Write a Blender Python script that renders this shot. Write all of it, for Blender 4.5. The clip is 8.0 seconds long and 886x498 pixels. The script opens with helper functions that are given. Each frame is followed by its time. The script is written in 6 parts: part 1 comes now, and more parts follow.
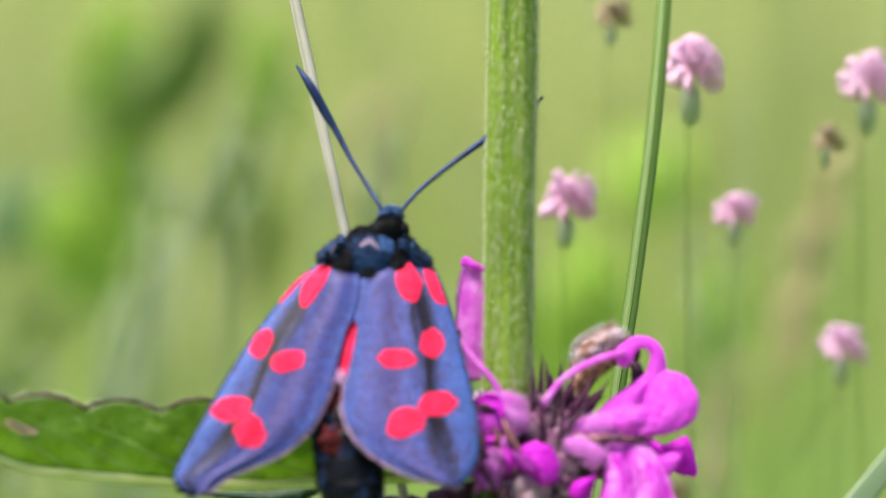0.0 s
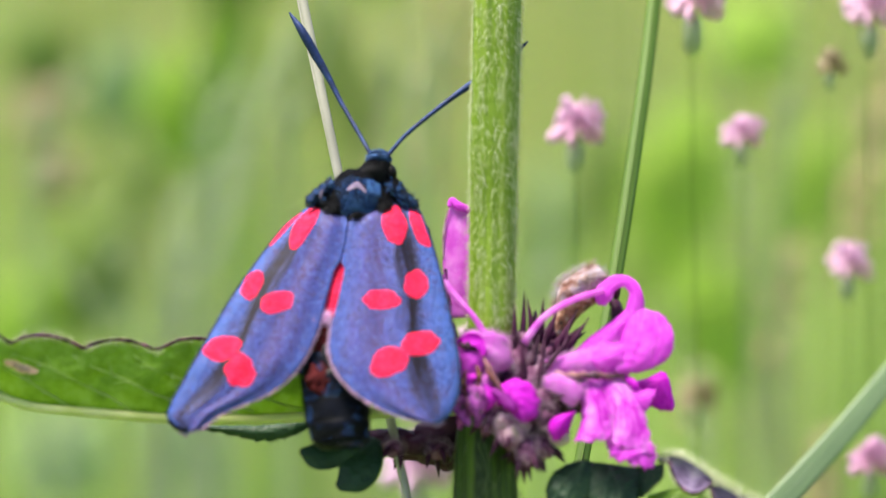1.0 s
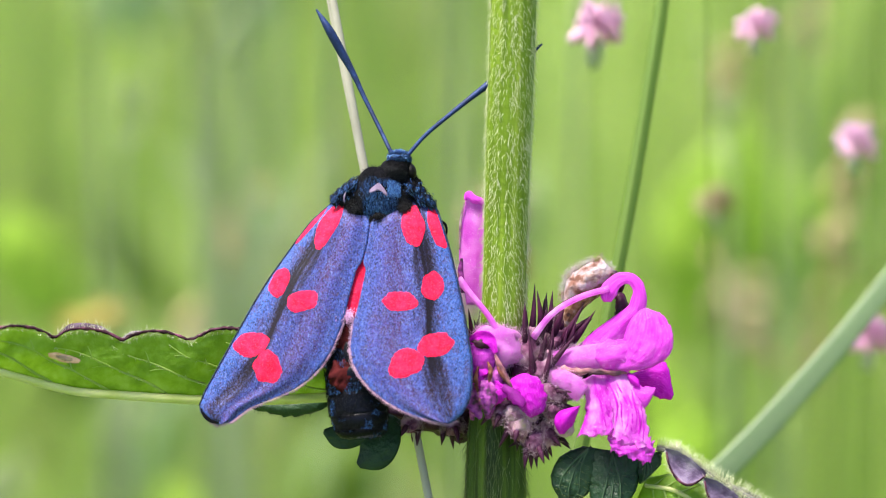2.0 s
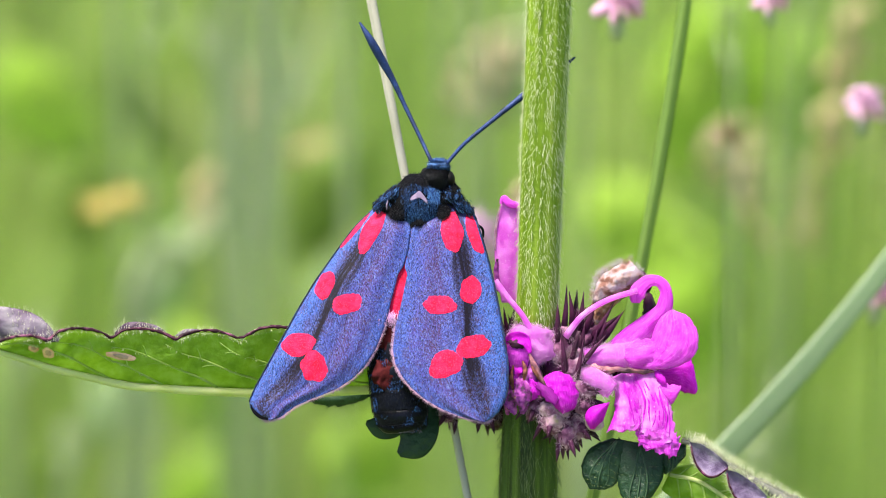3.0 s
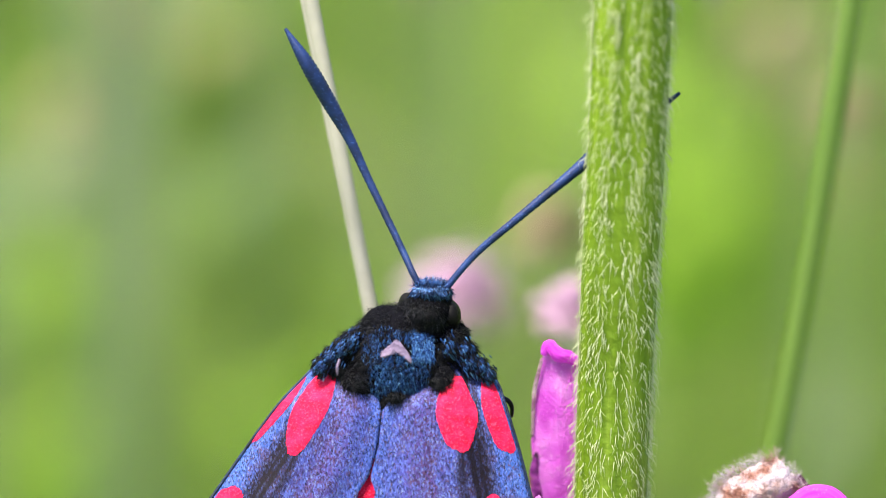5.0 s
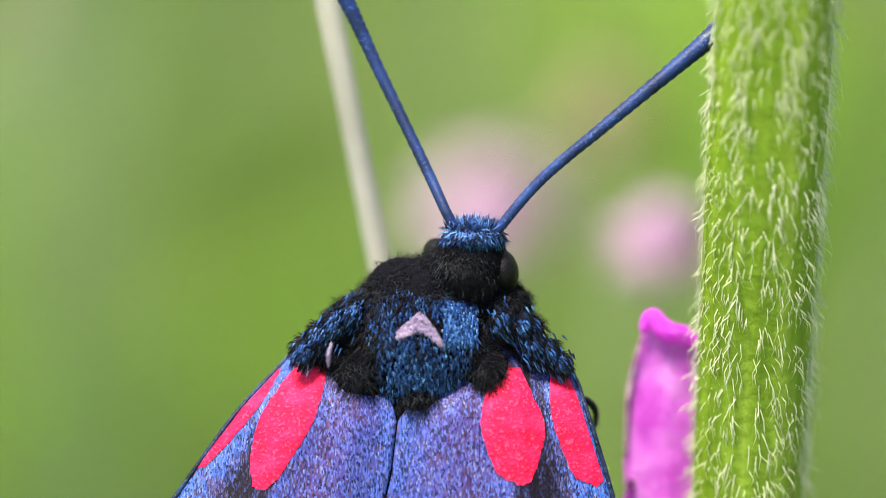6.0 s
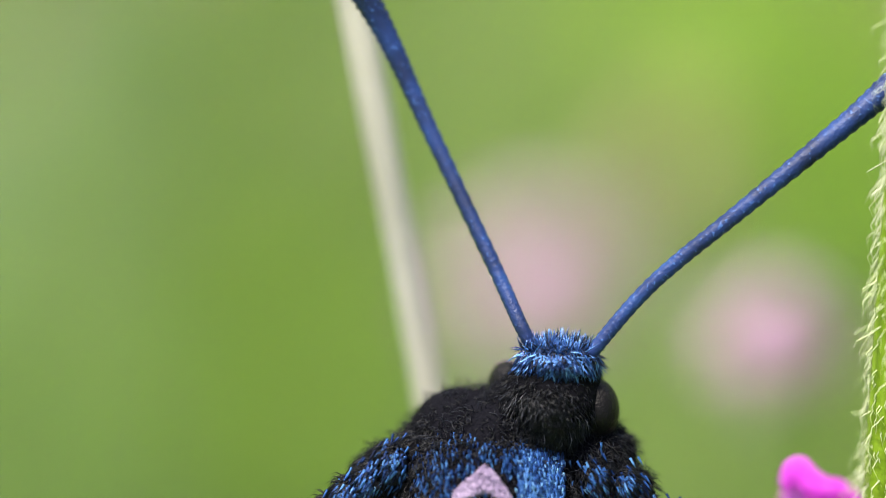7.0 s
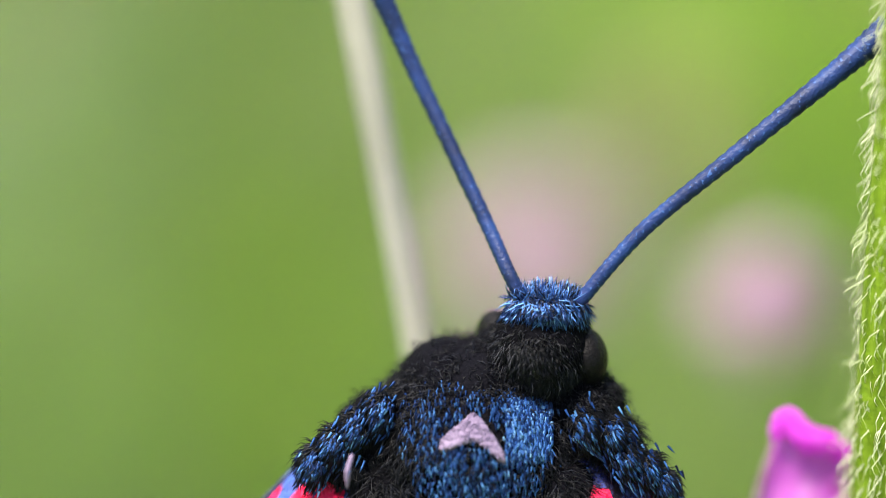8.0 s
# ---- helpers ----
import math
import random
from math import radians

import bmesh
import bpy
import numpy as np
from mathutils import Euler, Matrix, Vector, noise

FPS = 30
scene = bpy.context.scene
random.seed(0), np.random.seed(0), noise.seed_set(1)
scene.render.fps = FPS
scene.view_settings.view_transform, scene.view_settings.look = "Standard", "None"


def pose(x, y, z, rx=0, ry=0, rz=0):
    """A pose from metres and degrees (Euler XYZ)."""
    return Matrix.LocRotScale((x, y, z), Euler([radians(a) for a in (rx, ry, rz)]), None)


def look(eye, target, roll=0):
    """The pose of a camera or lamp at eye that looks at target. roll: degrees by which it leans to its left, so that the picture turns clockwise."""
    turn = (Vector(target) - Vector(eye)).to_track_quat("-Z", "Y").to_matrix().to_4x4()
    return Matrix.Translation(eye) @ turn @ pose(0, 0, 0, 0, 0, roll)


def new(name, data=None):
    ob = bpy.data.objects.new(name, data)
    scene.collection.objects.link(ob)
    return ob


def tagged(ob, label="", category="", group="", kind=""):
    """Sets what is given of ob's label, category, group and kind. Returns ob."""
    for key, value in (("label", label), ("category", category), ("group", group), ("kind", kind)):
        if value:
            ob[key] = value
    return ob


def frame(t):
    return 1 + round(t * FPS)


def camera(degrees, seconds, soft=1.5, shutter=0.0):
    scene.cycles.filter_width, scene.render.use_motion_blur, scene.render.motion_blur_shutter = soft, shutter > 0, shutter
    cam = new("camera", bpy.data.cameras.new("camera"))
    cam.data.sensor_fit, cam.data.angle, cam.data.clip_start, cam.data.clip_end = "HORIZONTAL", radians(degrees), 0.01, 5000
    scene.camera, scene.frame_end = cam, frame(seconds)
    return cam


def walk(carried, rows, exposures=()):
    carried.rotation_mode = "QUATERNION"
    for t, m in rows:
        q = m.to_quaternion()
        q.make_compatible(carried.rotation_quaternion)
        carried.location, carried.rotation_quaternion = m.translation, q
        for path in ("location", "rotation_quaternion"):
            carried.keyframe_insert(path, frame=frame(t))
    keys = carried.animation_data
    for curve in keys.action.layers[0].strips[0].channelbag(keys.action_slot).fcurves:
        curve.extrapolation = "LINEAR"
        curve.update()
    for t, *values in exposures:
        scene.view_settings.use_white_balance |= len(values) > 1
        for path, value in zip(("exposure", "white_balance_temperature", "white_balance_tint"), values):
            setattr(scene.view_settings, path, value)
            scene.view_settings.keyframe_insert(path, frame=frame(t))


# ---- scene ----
LENS = 12.0
cam = camera(LENS, 8.0, soft=0.9)
PATH = [
    (0, look((-0.00910, -0.24459, 0.48494), (0.00557, 0.05233, 0.44466), 0.00)),
    (0.2, look((-0.00384, -0.24877, 0.48831), (0.00472, 0.04864, 0.44426), -0.21)),
    (0.5, look((0.00594, -0.25379, 0.49412), (0.00546, 0.04184, 0.44314), -0.61)),
    (0.8, look((0.00393, -0.25447, 0.49464), (0.00443, 0.04240, 0.44092), -0.65)),
    (1, look((0.00284, -0.25237, 0.49448), (0.00392, 0.04271, 0.44033), -0.67)),
    (1.2, look((0.00361, -0.25194, 0.49371), (0.00336, 0.04305, 0.43913), -0.91)),
    (2.3, look((0.00815, -0.25591, 0.56614), (0.00194, 0.01578, 0.43909), -0.30)),
    (2.5, look((0.00339, -0.25887, 0.56744), (0.00067, 0.01242, 0.43941), -0.51)),
    (2.8, look((0.00273, -0.25929, 0.57421), (-0.00042, 0.01150, 0.44188), -0.20)),
    (3, look((0.00235, -0.25707, 0.57668), (0.00012, 0.01100, 0.44202), -0.03)),
    (3.2, look((0.00153, -0.25585, 0.57954), (-0.00007, 0.01167, 0.44254), -0.02)),
    (3.5, look((0.00000, -0.25199, 0.58399), (0.00000, 0.01289, 0.44315), 0.00)),
    (3.6, look((0.00173, -0.22696, 0.57634), (0.00030, 0.03666, 0.43094), -0.27)),
    (3.7, look((0.00344, -0.19939, 0.56729), (-0.00016, 0.06042, 0.41733), -0.54)),
    (3.8, look((0.00238, -0.18863, 0.56175), (-0.00029, 0.07158, 0.41164), -0.42)),
    (4, look((-0.00066, -0.15625, 0.54497), (0.00095, 0.10346, 0.39480), -0.06)),
    (4.2, look((0.00055, -0.15933, 0.54593), (0.00228, 0.10463, 0.39333), -0.12)),
    (4.5, look((0.00280, -0.15376, 0.54123), (0.00169, 0.10678, 0.39251), -0.22)),
    (4.8, look((-0.00028, -0.14669, 0.54025), (0.00231, 0.11835, 0.38422), 0.19)),
    (5, look((-0.00187, -0.13387, 0.53448), (0.00240, 0.12464, 0.38233), 0.41)),
    (5.2, look((-0.00325, -0.12335, 0.53478), (0.00249, 0.12907, 0.37278), 0.69)),
    (5.75, look((-0.00267, -0.09873, 0.51811), (0.00228, 0.15418, 0.35655), 0.53)),
    (6.3, look((-0.00209, -0.07410, 0.50144), (0.00183, 0.17930, 0.34089), 0.37)),
    (6.5, look((-0.00228, -0.06987, 0.50011), (0.00136, 0.18249, 0.33792), 0.70)),
    (6.7, look((-0.00256, -0.06724, 0.49854), (0.00376, 0.18573, 0.33975), 0.72)),
    (7, look((-0.00306, -0.06189, 0.49532), (0.00068, 0.19169, 0.33506), 0.77)),
    (7.2, look((-0.00301, -0.06190, 0.49553), (0.00109, 0.19157, 0.33204), 0.81)),
    (7.5, look((-0.00290, -0.06128, 0.49551), (0.00111, 0.19136, 0.33377), 0.87)),
    (7.8, look((-0.00279, -0.06211, 0.49506), (-0.00049, 0.19128, 0.33582), 0.84)),
    (8, look((-0.00273, -0.06208, 0.49450), (0.00056, 0.19124, 0.33382), 0.82)),
]
walk(cam, PATH, exposures=[(0.0, 1.58), (1.2, 1.74), (2.3, 1.86), (5.2, 1.86), (8.0, 1.84)])

# ---- daylight: a bright veiled sky and a low-contrast high sun ----
world = bpy.data.worlds.new("sky")
scene.world = world
world.use_nodes = True
wn = world.node_tree.nodes
sky = wn.new("ShaderNodeTexSky")
sky.sky_type, sky.sun_disc = "NISHITA", False
sky.sun_elevation, sky.sun_rotation = radians(74), radians(274)
sky.air_density, sky.dust_density, sky.ozone_density = 1.0, 3.0, 1.0
wn["Background"].inputs["Strength"].default_value = 0.10
world.node_tree.links.new(sky.outputs[0], wn["Background"].inputs["Color"])
sun = new("sun", bpy.data.lights.new("sun", "SUN"))
sun.data.energy, sun.data.angle, sun.data.color = 4.0, radians(16), (1.0, 0.93, 0.82)
sun.matrix_world = look((-0.28, 0.02, 1.0), (0, 0, 0))

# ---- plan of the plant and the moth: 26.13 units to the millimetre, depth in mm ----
TILT = pose(0, 0, 0.45, -28, 0, 0)
UNIT, REACH = 1 / 26130, 285.4


def L(u, v, d=0.0):
    s = (REACH + d) / REACH * UNIT
    return Vector(((u - 784) * s, d * 0.001, (441 - v) * s))


def spread(points, n):
    """n points along a smooth curve through the given ones."""
    p = [Vector(q) for q in points]
    p = [2 * p[0] - p[1], *p, 2 * p[-1] - p[-2]]
    out = []
    for k in range(n):
        f = k / (n - 1) * (len(p) - 3)
        i = min(int(f), len(p) - 4)
        t = f - i
        a, b, c, d = p[i:i + 4]
        out.append(0.5 * (2 * b + (c - a) * t + (2 * a - 5 * b + 4 * c - d) * t * t + (3 * b - a - 3 * c + d) * t ** 3))
    return out


def ramp(values, n):
    return [max(q.x, 0.0) for q in spread([(w, 0, 0) for w in values], n)]


class Geo:
    """Collects vertices, faces and texture coordinates of one mesh."""

    def __init__(self):
        self.v, self.f, self.uv = [], [], []

    def grid(self, rows, close=False):
        k, m, n = len(self.v), len(rows[0]), len(rows)
        for j, row in enumerate(rows):
            for i, q in enumerate(row):
                self.v.append(Vector(q))
                self.uv.append((i / max(m - 1, 1), j / max(n - 1, 1)))
        for j in range(n - 1):
            for i in range(m if close else m - 1):
                a, b = k + j * m + i, k + j * m + (i + 1) % m
                self.f.append((a, b, b + m, a + m))
        return self

    def ribbon(self, spine, widths, face=(0, -1, 0), n=20, m=9, cup=0.0, wave=0.0, freq=3.0, jag=0.0, seed=0.0, rough=0.0):
        """A curved strip along the spine; widths are half widths; cup bends its sides back, wave ruffles its rim."""
        c, w, face, rows = spread(spine, n), ramp(widths, n), Vector(face), []
        for j in range(n):
            along = (c[min(j + 1, n - 1)] - c[max(j - 1, 0)]).normalized()
            side = along.cross(face).normalized()
            up = side.cross(along)
            row = []
            for i in range(m):
                t = 2 * i / (m - 1) - 1
                h = -cup * w[j] * t * t
                h += wave * w[j] * abs(t) * math.sin(freq * 6.28 * j / n + seed + 2.0 * t)
                if rough:
                    at = (c[j] + side * w[j] * t) * 2600
                    h += rough * w[j] * (noise.noise(at) + 0.5 * noise.noise(at * 2.7) + 0.3 * noise.noise(at * 6))
                k = 1 + jag * noise.noise((j * 0.9, seed + math.copysign(3, t), 0)) * abs(t)
                row.append(c[j] + side * w[j] * t * k + up * h)
            rows.append(row)
        return self.grid(rows)

    def tube(self, spine, radii, n=16, m=10, flat=1.0, lump=0.0, seed=0.0, face=(0, -1, 0)):
        c, r, rows = spread(spine, n), ramp(radii, n), []
        for j in range(n):
            along = (c[min(j + 1, n - 1)] - c[max(j - 1, 0)]).normalized()
            side = along.cross(Vector(face)).normalized()
            up = side.cross(along)
            row = []
            for i in range(m):
                a = 6.28319 * i / m
                k = 1 + lump * noise.noise((math.cos(a) * 1.5 + seed, math.sin(a) * 1.5, j * 0.35))
                row.append(c[j] + (side * math.cos(a) + up * math.sin(a) * flat) * r[j] * k)
            rows.append(row)
        self.grid(rows, close=True)
        k = len(self.v) - n * m
        self.f.append(tuple(range(k + m - 1, k - 1, -1)))
        self.f.append(tuple(range(k + (n - 1) * m, k + n * m)))
        return self

    def ball(self, centre, axes, turn=0.0, n=14, m=18, lump=0.0, seed=0.0):
        """An egg with half axes in x, y, z, leaning by turn degrees in the plan."""
        ax, ay, az = axes
        spin = Matrix.Rotation(radians(turn), 3, "Y")
        rows = []
        for j in range(n):
            b = -1.5708 + 3.14159 * j / (n - 1)
            row = []
            for i in range(m):
                a = 6.28319 * i / m
                q = Vector((math.cos(b) * math.cos(a), math.cos(b) * math.sin(a), math.sin(b)))
                q *= 1 + lump * noise.noise(q * 2.2 + Vector((seed, 0, 0)))
                row.append(Vector(centre) + spin @ Vector((q.x * ax, q.y * ay, q.z * az)))
            rows.append(row)
        return self.grid(rows, close=True)

    def hair(self, root, way, length, thick, bend=(0, 0, 0)):
        """A tapered bristle of three sides, bent on its way."""
        root, way = Vector(root), Vector(way).normalized()
        a = way.orthogonal().normalized()
        b = way.cross(a)
        k = len(self.v)
        mid = root + way * length * 0.55
        tip = root + (way + Vector(bend)).normalized() * length
        for c, r in ((root, thick), (mid, thick * 0.75)):
            for i in range(3):
                e = 2.0944 * i
                self.v.append(c + (a * math.cos(e) + b * math.sin(e)) * r)
                self.uv.append((0.5, 0.5))
        self.v.append(tip)
        self.uv.append((0.5, 1.0))
        for i in range(3):
            j = (i + 1) % 3
            self.f.append((k + i, k + j, k + 3 + j, k + 3 + i))
            self.f.append((k + 3 + i, k + 3 + j, k + 6))
        return self

    def mesh(self, name, origin=(0, 0, 0), smooth=True, thick=0.0):
        o = Vector(origin)
        me = bpy.data.meshes.new(name)
        me.from_pydata([tuple(q - o) for q in self.v], [], self.f)
        layer = me.uv_layers.new(name="UVMap")
        index = np.empty(len(me.loops), int)
        me.loops.foreach_get("vertex_index", index)
        layer.data.foreach_set("uv", np.array(self.uv, float)[index].ravel())
        if thick:
            # A second skin behind the first, joined to it round the rim.
            bm = bmesh.new()
            bm.from_mesh(me)
            bmesh.ops.recalc_face_normals(bm, faces=bm.faces)
            bm.normal_update()
            front = bm.faces[:]
            rim_edges = [e for e in bm.edges if e.is_boundary]
            uv = bm.loops.layers.uv.active
            side = math.copysign(thick, sum(p.normal.y for p in bm.verts))
            back = {p: bm.verts.new(p.co + p.normal * side) for p in bm.verts[:]}
            for face in front:
                other = bm.faces.new([back[p] for p in face.verts])
                for a, b in zip(other.loops, face.loops):
                    a[uv].uv = b[uv].uv
            for e in rim_edges:
                p, q = e.verts
                wall = bm.faces.new((p, q, back[q], back[p]))
                share = {lp.vert: lp[uv].uv.copy() for lp in e.link_loops[0].face.loops}
                for lp, key in zip(wall.loops, (p, q, q, p)):
                    lp[uv].uv = share[key]
            bmesh.ops.recalc_face_normals(bm, faces=bm.faces)
            bm.to_mesh(me)
            bm.free()
        me.polygons.foreach_set("use_smooth", [smooth] * len(me.polygons))
        me.validate()
        return me


def thing(name, base, label, category, group="", kind=""):
    """A top-level thing of the plan: an Empty at its base."""
    ob = new(name)
    ob.empty_display_size = 0.005
    ob.matrix_world = TILT @ Matrix.Translation(base)
    return tagged(ob, label, category, group, kind)


def part(name, geo, material, parent, label="", origin=None, smooth=True, thick=0.0, kind=""):
    """Links a mesh of the plan under a thing, or under a part of one."""
    o = Vector(origin) if origin else Vector((0, 0, 0))
    ob = new(name, geo.mesh(name, o, smooth, thick))
    ob.data.materials.append(material)
    ob.parent = parent
    world_of, up = parent.matrix_basis.copy(), parent.parent
    while up is not None:
        world_of, up = up.matrix_basis @ world_of, up.parent
    ob.matrix_basis = world_of.inverted() @ TILT @ Matrix.Translation(o)
    return tagged(ob, label, kind=kind)


# ---- materials ----
def ramp_node(nt, stops):
    node = nt.nodes.new("ShaderNodeValToRGB")
    while len(node.color_ramp.elements) < len(stops):
        node.color_ramp.elements.new(0.5)
    for e, (at, colour) in zip(node.color_ramp.elements, stops):
        e.position, e.color = at, (*colour, 1)
    return node


def material(name, stops, scale=800.0, fine=6000.0, stretch=(1, 1, 1), rough=0.5, bump=0.3, through_light=0.0, metal=0.0,
             coords="Object", speck=None, speck_at=0.62, sheen=0.0, per_island=0.0, spec=0.5, depth=0.0001, slab=False):
    """Colour from broad noise over the stops, fine grain for relief and specks; through_light lets light pass a leaf."""
    m = bpy.data.materials.new(name)
    m.use_nodes = True
    nt = m.node_tree
    link, bsdf = nt.links.new, nt.nodes["Principled BSDF"]
    tc, mp = nt.nodes.new("ShaderNodeTexCoord"), nt.nodes.new("ShaderNodeMapping")
    mp.inputs["Scale"].default_value = stretch
    link(tc.outputs[coords], mp.inputs["Vector"])
    broad, grain = nt.nodes.new("ShaderNodeTexNoise"), nt.nodes.new("ShaderNodeTexNoise")
    broad.inputs["Scale"].default_value, grain.inputs["Scale"].default_value = scale, fine
    broad.inputs["Detail"].default_value, grain.inputs["Detail"].default_value = 5, 3
    link(mp.outputs[0], broad.inputs["Vector"])
    link(tc.outputs["Object"], grain.inputs["Vector"])
    value = broad.outputs["Fac"]
    if per_island:
        geo, mix = nt.nodes.new("ShaderNodeNewGeometry"), nt.nodes.new("ShaderNodeMix")
        mix.inputs["Factor"].default_value = per_island
        link(value, mix.inputs["A"])
        link(geo.outputs["Random Per Island"], mix.inputs["B"])
        value = mix.outputs["Result"]
    cr = ramp_node(nt, stops)
    link(value, cr.inputs["Fac"])
    colour = cr.outputs["Color"]
    if speck:
        pick, over = ramp_node(nt, [(speck_at, (0, 0, 0)), (speck_at + 0.06, (1, 1, 1))]), nt.nodes.new("ShaderNodeMix")
        over.data_type = "RGBA"
        link(grain.outputs["Fac"], pick.inputs["Fac"])
        link(pick.outputs["Color"], over.inputs["Factor"])
        link(colour, over.inputs["A"])
        over.inputs["B"].default_value = (*speck, 1)
        colour = over.outputs["Result"]
    link(colour, bsdf.inputs["Base Color"])
    bsdf.inputs["Roughness"].default_value, bsdf.inputs["Metallic"].default_value = rough, metal
    bsdf.inputs["Specular IOR Level"].default_value = spec
    if sheen:
        bsdf.inputs["Sheen Weight"].default_value = sheen
    if bump:
        bp = nt.nodes.new("ShaderNodeBump")
        bp.inputs["Strength"].default_value, bp.inputs["Distance"].default_value = bump, depth
        link(grain.outputs["Fac"], bp.inputs["Height"])
        link(bp.outputs["Normal"], bsdf.inputs["Normal"])
    if through_light:
        tr, mx = nt.nodes.new("ShaderNodeBsdfTranslucent"), nt.nodes.new("ShaderNodeMixShader")
        if slab:
            # Light passes two skins of a solid leaf, so each one lets more of it through.
            skin = nt.nodes.new("ShaderNodeGamma")
            skin.inputs["Gamma"].default_value = 0.5
            link(colour, skin.inputs["Color"])
            link(skin.outputs["Color"], tr.inputs["Color"])
        else:
            link(colour, tr.inputs["Color"])
        mx.inputs["Fac"].default_value = through_light
        link(bsdf.outputs[0], mx.inputs[1])
        link(tr.outputs[0], mx.inputs[2])
        link(mx.outputs[0], nt.nodes["Material Output"].inputs["Surface"])
    return m



def wing_material():
    """Scales of the forewing: blue and bronze bands from inner to leading edge, broken up, dusted with light and dark scales."""
    m = bpy.data.materials.new("wing_scales")
    m.use_nodes = True
    nt = m.node_tree
    link, add, bsdf = nt.links.new, nt.nodes.new, nt.nodes["Principled BSDF"]
    tc, mp, cut = add("ShaderNodeTexCoord"), add("ShaderNodeMapping"), add("ShaderNodeSeparateXYZ")
    mp.inputs["Scale"].default_value = (3.0, 0.8, 1)
    link(tc.outputs["UV"], mp.inputs["Vector"])
    link(tc.outputs["UV"], cut.inputs["Vector"])
    streak, dust, dark = add("ShaderNodeTexNoise"), add("ShaderNodeTexNoise"), add("ShaderNodeTexNoise")
    for node, scale, detail in ((streak, 4.0, 6), (dust, 26000, 2), (dark, 1500, 7)):
        node.inputs["Scale"].default_value, node.inputs["Detail"].default_value = scale, detail
    # Single scales, longer than broad, each with a shade of its own.
    long_way, scales, shade = add("ShaderNodeMapping"), add("ShaderNodeTexVoronoi"), add("ShaderNodeSeparateColor")
    long_way.inputs["Scale"].default_value = (1.0, 0.7, 0.34)
    scales.inputs["Scale"].default_value = 34000
    link(tc.outputs["Object"], long_way.inputs["Vector"])
    link(long_way.outputs[0], scales.inputs["Vector"])
    link(scales.outputs["Color"], shade.inputs["Color"])
    link(mp.outputs[0], streak.inputs["Vector"])
    link(tc.outputs["Object"], dust.inputs["Vector"])
    link(tc.outputs["Object"], dark.inputs["Vector"])
    shift = add("ShaderNodeMath")
    shift.operation = "MULTIPLY_ADD"
    shift.inputs[1].default_value = 0.34
    link(streak.outputs["Fac"], shift.inputs[0])
    link(cut.outputs["X"], shift.inputs[2])
    less = add("ShaderNodeMath")
    less.operation, less.inputs[1].default_value = "SUBTRACT", 0.17
    link(shift.outputs[0], less.inputs[0])
    band = ramp_node(nt, [(0.02, (0.026, 0.054, 0.24)), (0.20, (0.042, 0.036, 0.185)), (0.38, (0.052, 0.026, 0.115)), (0.52, (0.036, 0.046, 0.215)), (0.64, (0.018, 0.007, 0.016)),
                          (0.74, (0.014, 0.008, 0.024)), (0.83, (0.026, 0.058, 0.235)), (0.97, (0.030, 0.085, 0.30))])
    link(less.outputs[0], band.inputs["Fac"])
    colour = band.outputs["Color"]
    for source, lo, hi, most, tint in ((shade.outputs["Red"], 0.35, 0.78, 0.86, (0.003, 0.003, 0.010)), (dark.outputs["Fac"], 0.50, 0.68, 0.6, (0.034, 0.014, 0.036)),
                                       (shade.outputs["Green"], 0.62, 0.96, 0.75, (0.085, 0.125, 0.42)), (shade.outputs["Blue"], 0.93, 0.99, 0.7, (0.15, 0.19, 0.36)),
                                       (shade.outputs["Green"], 0.10, 0.02, 0.6, (0.10, 0.045, 0.050))):
        pick, over = ramp_node(nt, [(lo, (0, 0, 0)), (hi, (most, most, most))] if lo < hi else [(hi, (most, most, most)), (lo, (0, 0, 0))]), add("ShaderNodeMix")
        over.data_type = "RGBA"
        link(source, pick.inputs["Fac"])
        link(pick.outputs["Color"], over.inputs["Factor"])
        link(colour, over.inputs["A"])
        over.inputs["B"].default_value = (*tint, 1)
        colour = over.outputs["Result"]
    # Brown-black streak along the wing that fades towards its outer end.
    line, along, both, over = ramp_node(nt, [(0.56, (0, 0, 0)), (0.63, (0.95, 0.95, 0.95)), (0.71, (0.95, 0.95, 0.95)), (0.79, (0, 0, 0))]), \
        ramp_node(nt, [(0.62, (1, 1, 1)), (0.85, (0.15, 0.15, 0.15))]), add("ShaderNodeMath"), add("ShaderNodeMix")
    both.operation, over.data_type = "MULTIPLY", "RGBA"
    link(less.outputs[0], line.inputs["Fac"])
    link(cut.outputs["Y"], along.inputs["Fac"])
    link(line.outputs["Color"], both.inputs[0])
    link(along.outputs["Color"], both.inputs[1])
    link(both.outputs[0], over.inputs["Factor"])
    link(colour, over.inputs["A"])
    over.inputs["B"].default_value = (0.003, 0.001, 0.003, 1)
    colour = over.outputs["Result"]
    link(colour, bsdf.inputs["Base Color"])
    bump = add("ShaderNodeBump")
    bump.inputs["Strength"].default_value, bump.inputs["Distance"].default_value = 0.35, 0.00002
    link(scales.outputs["Distance"], bump.inputs["Height"])
    link(bump.outputs["Normal"], bsdf.inputs["Normal"])
    bsdf.inputs["Roughness"].default_value, bsdf.inputs["Specular IOR Level"].default_value = 0.55, 0.14
    return m


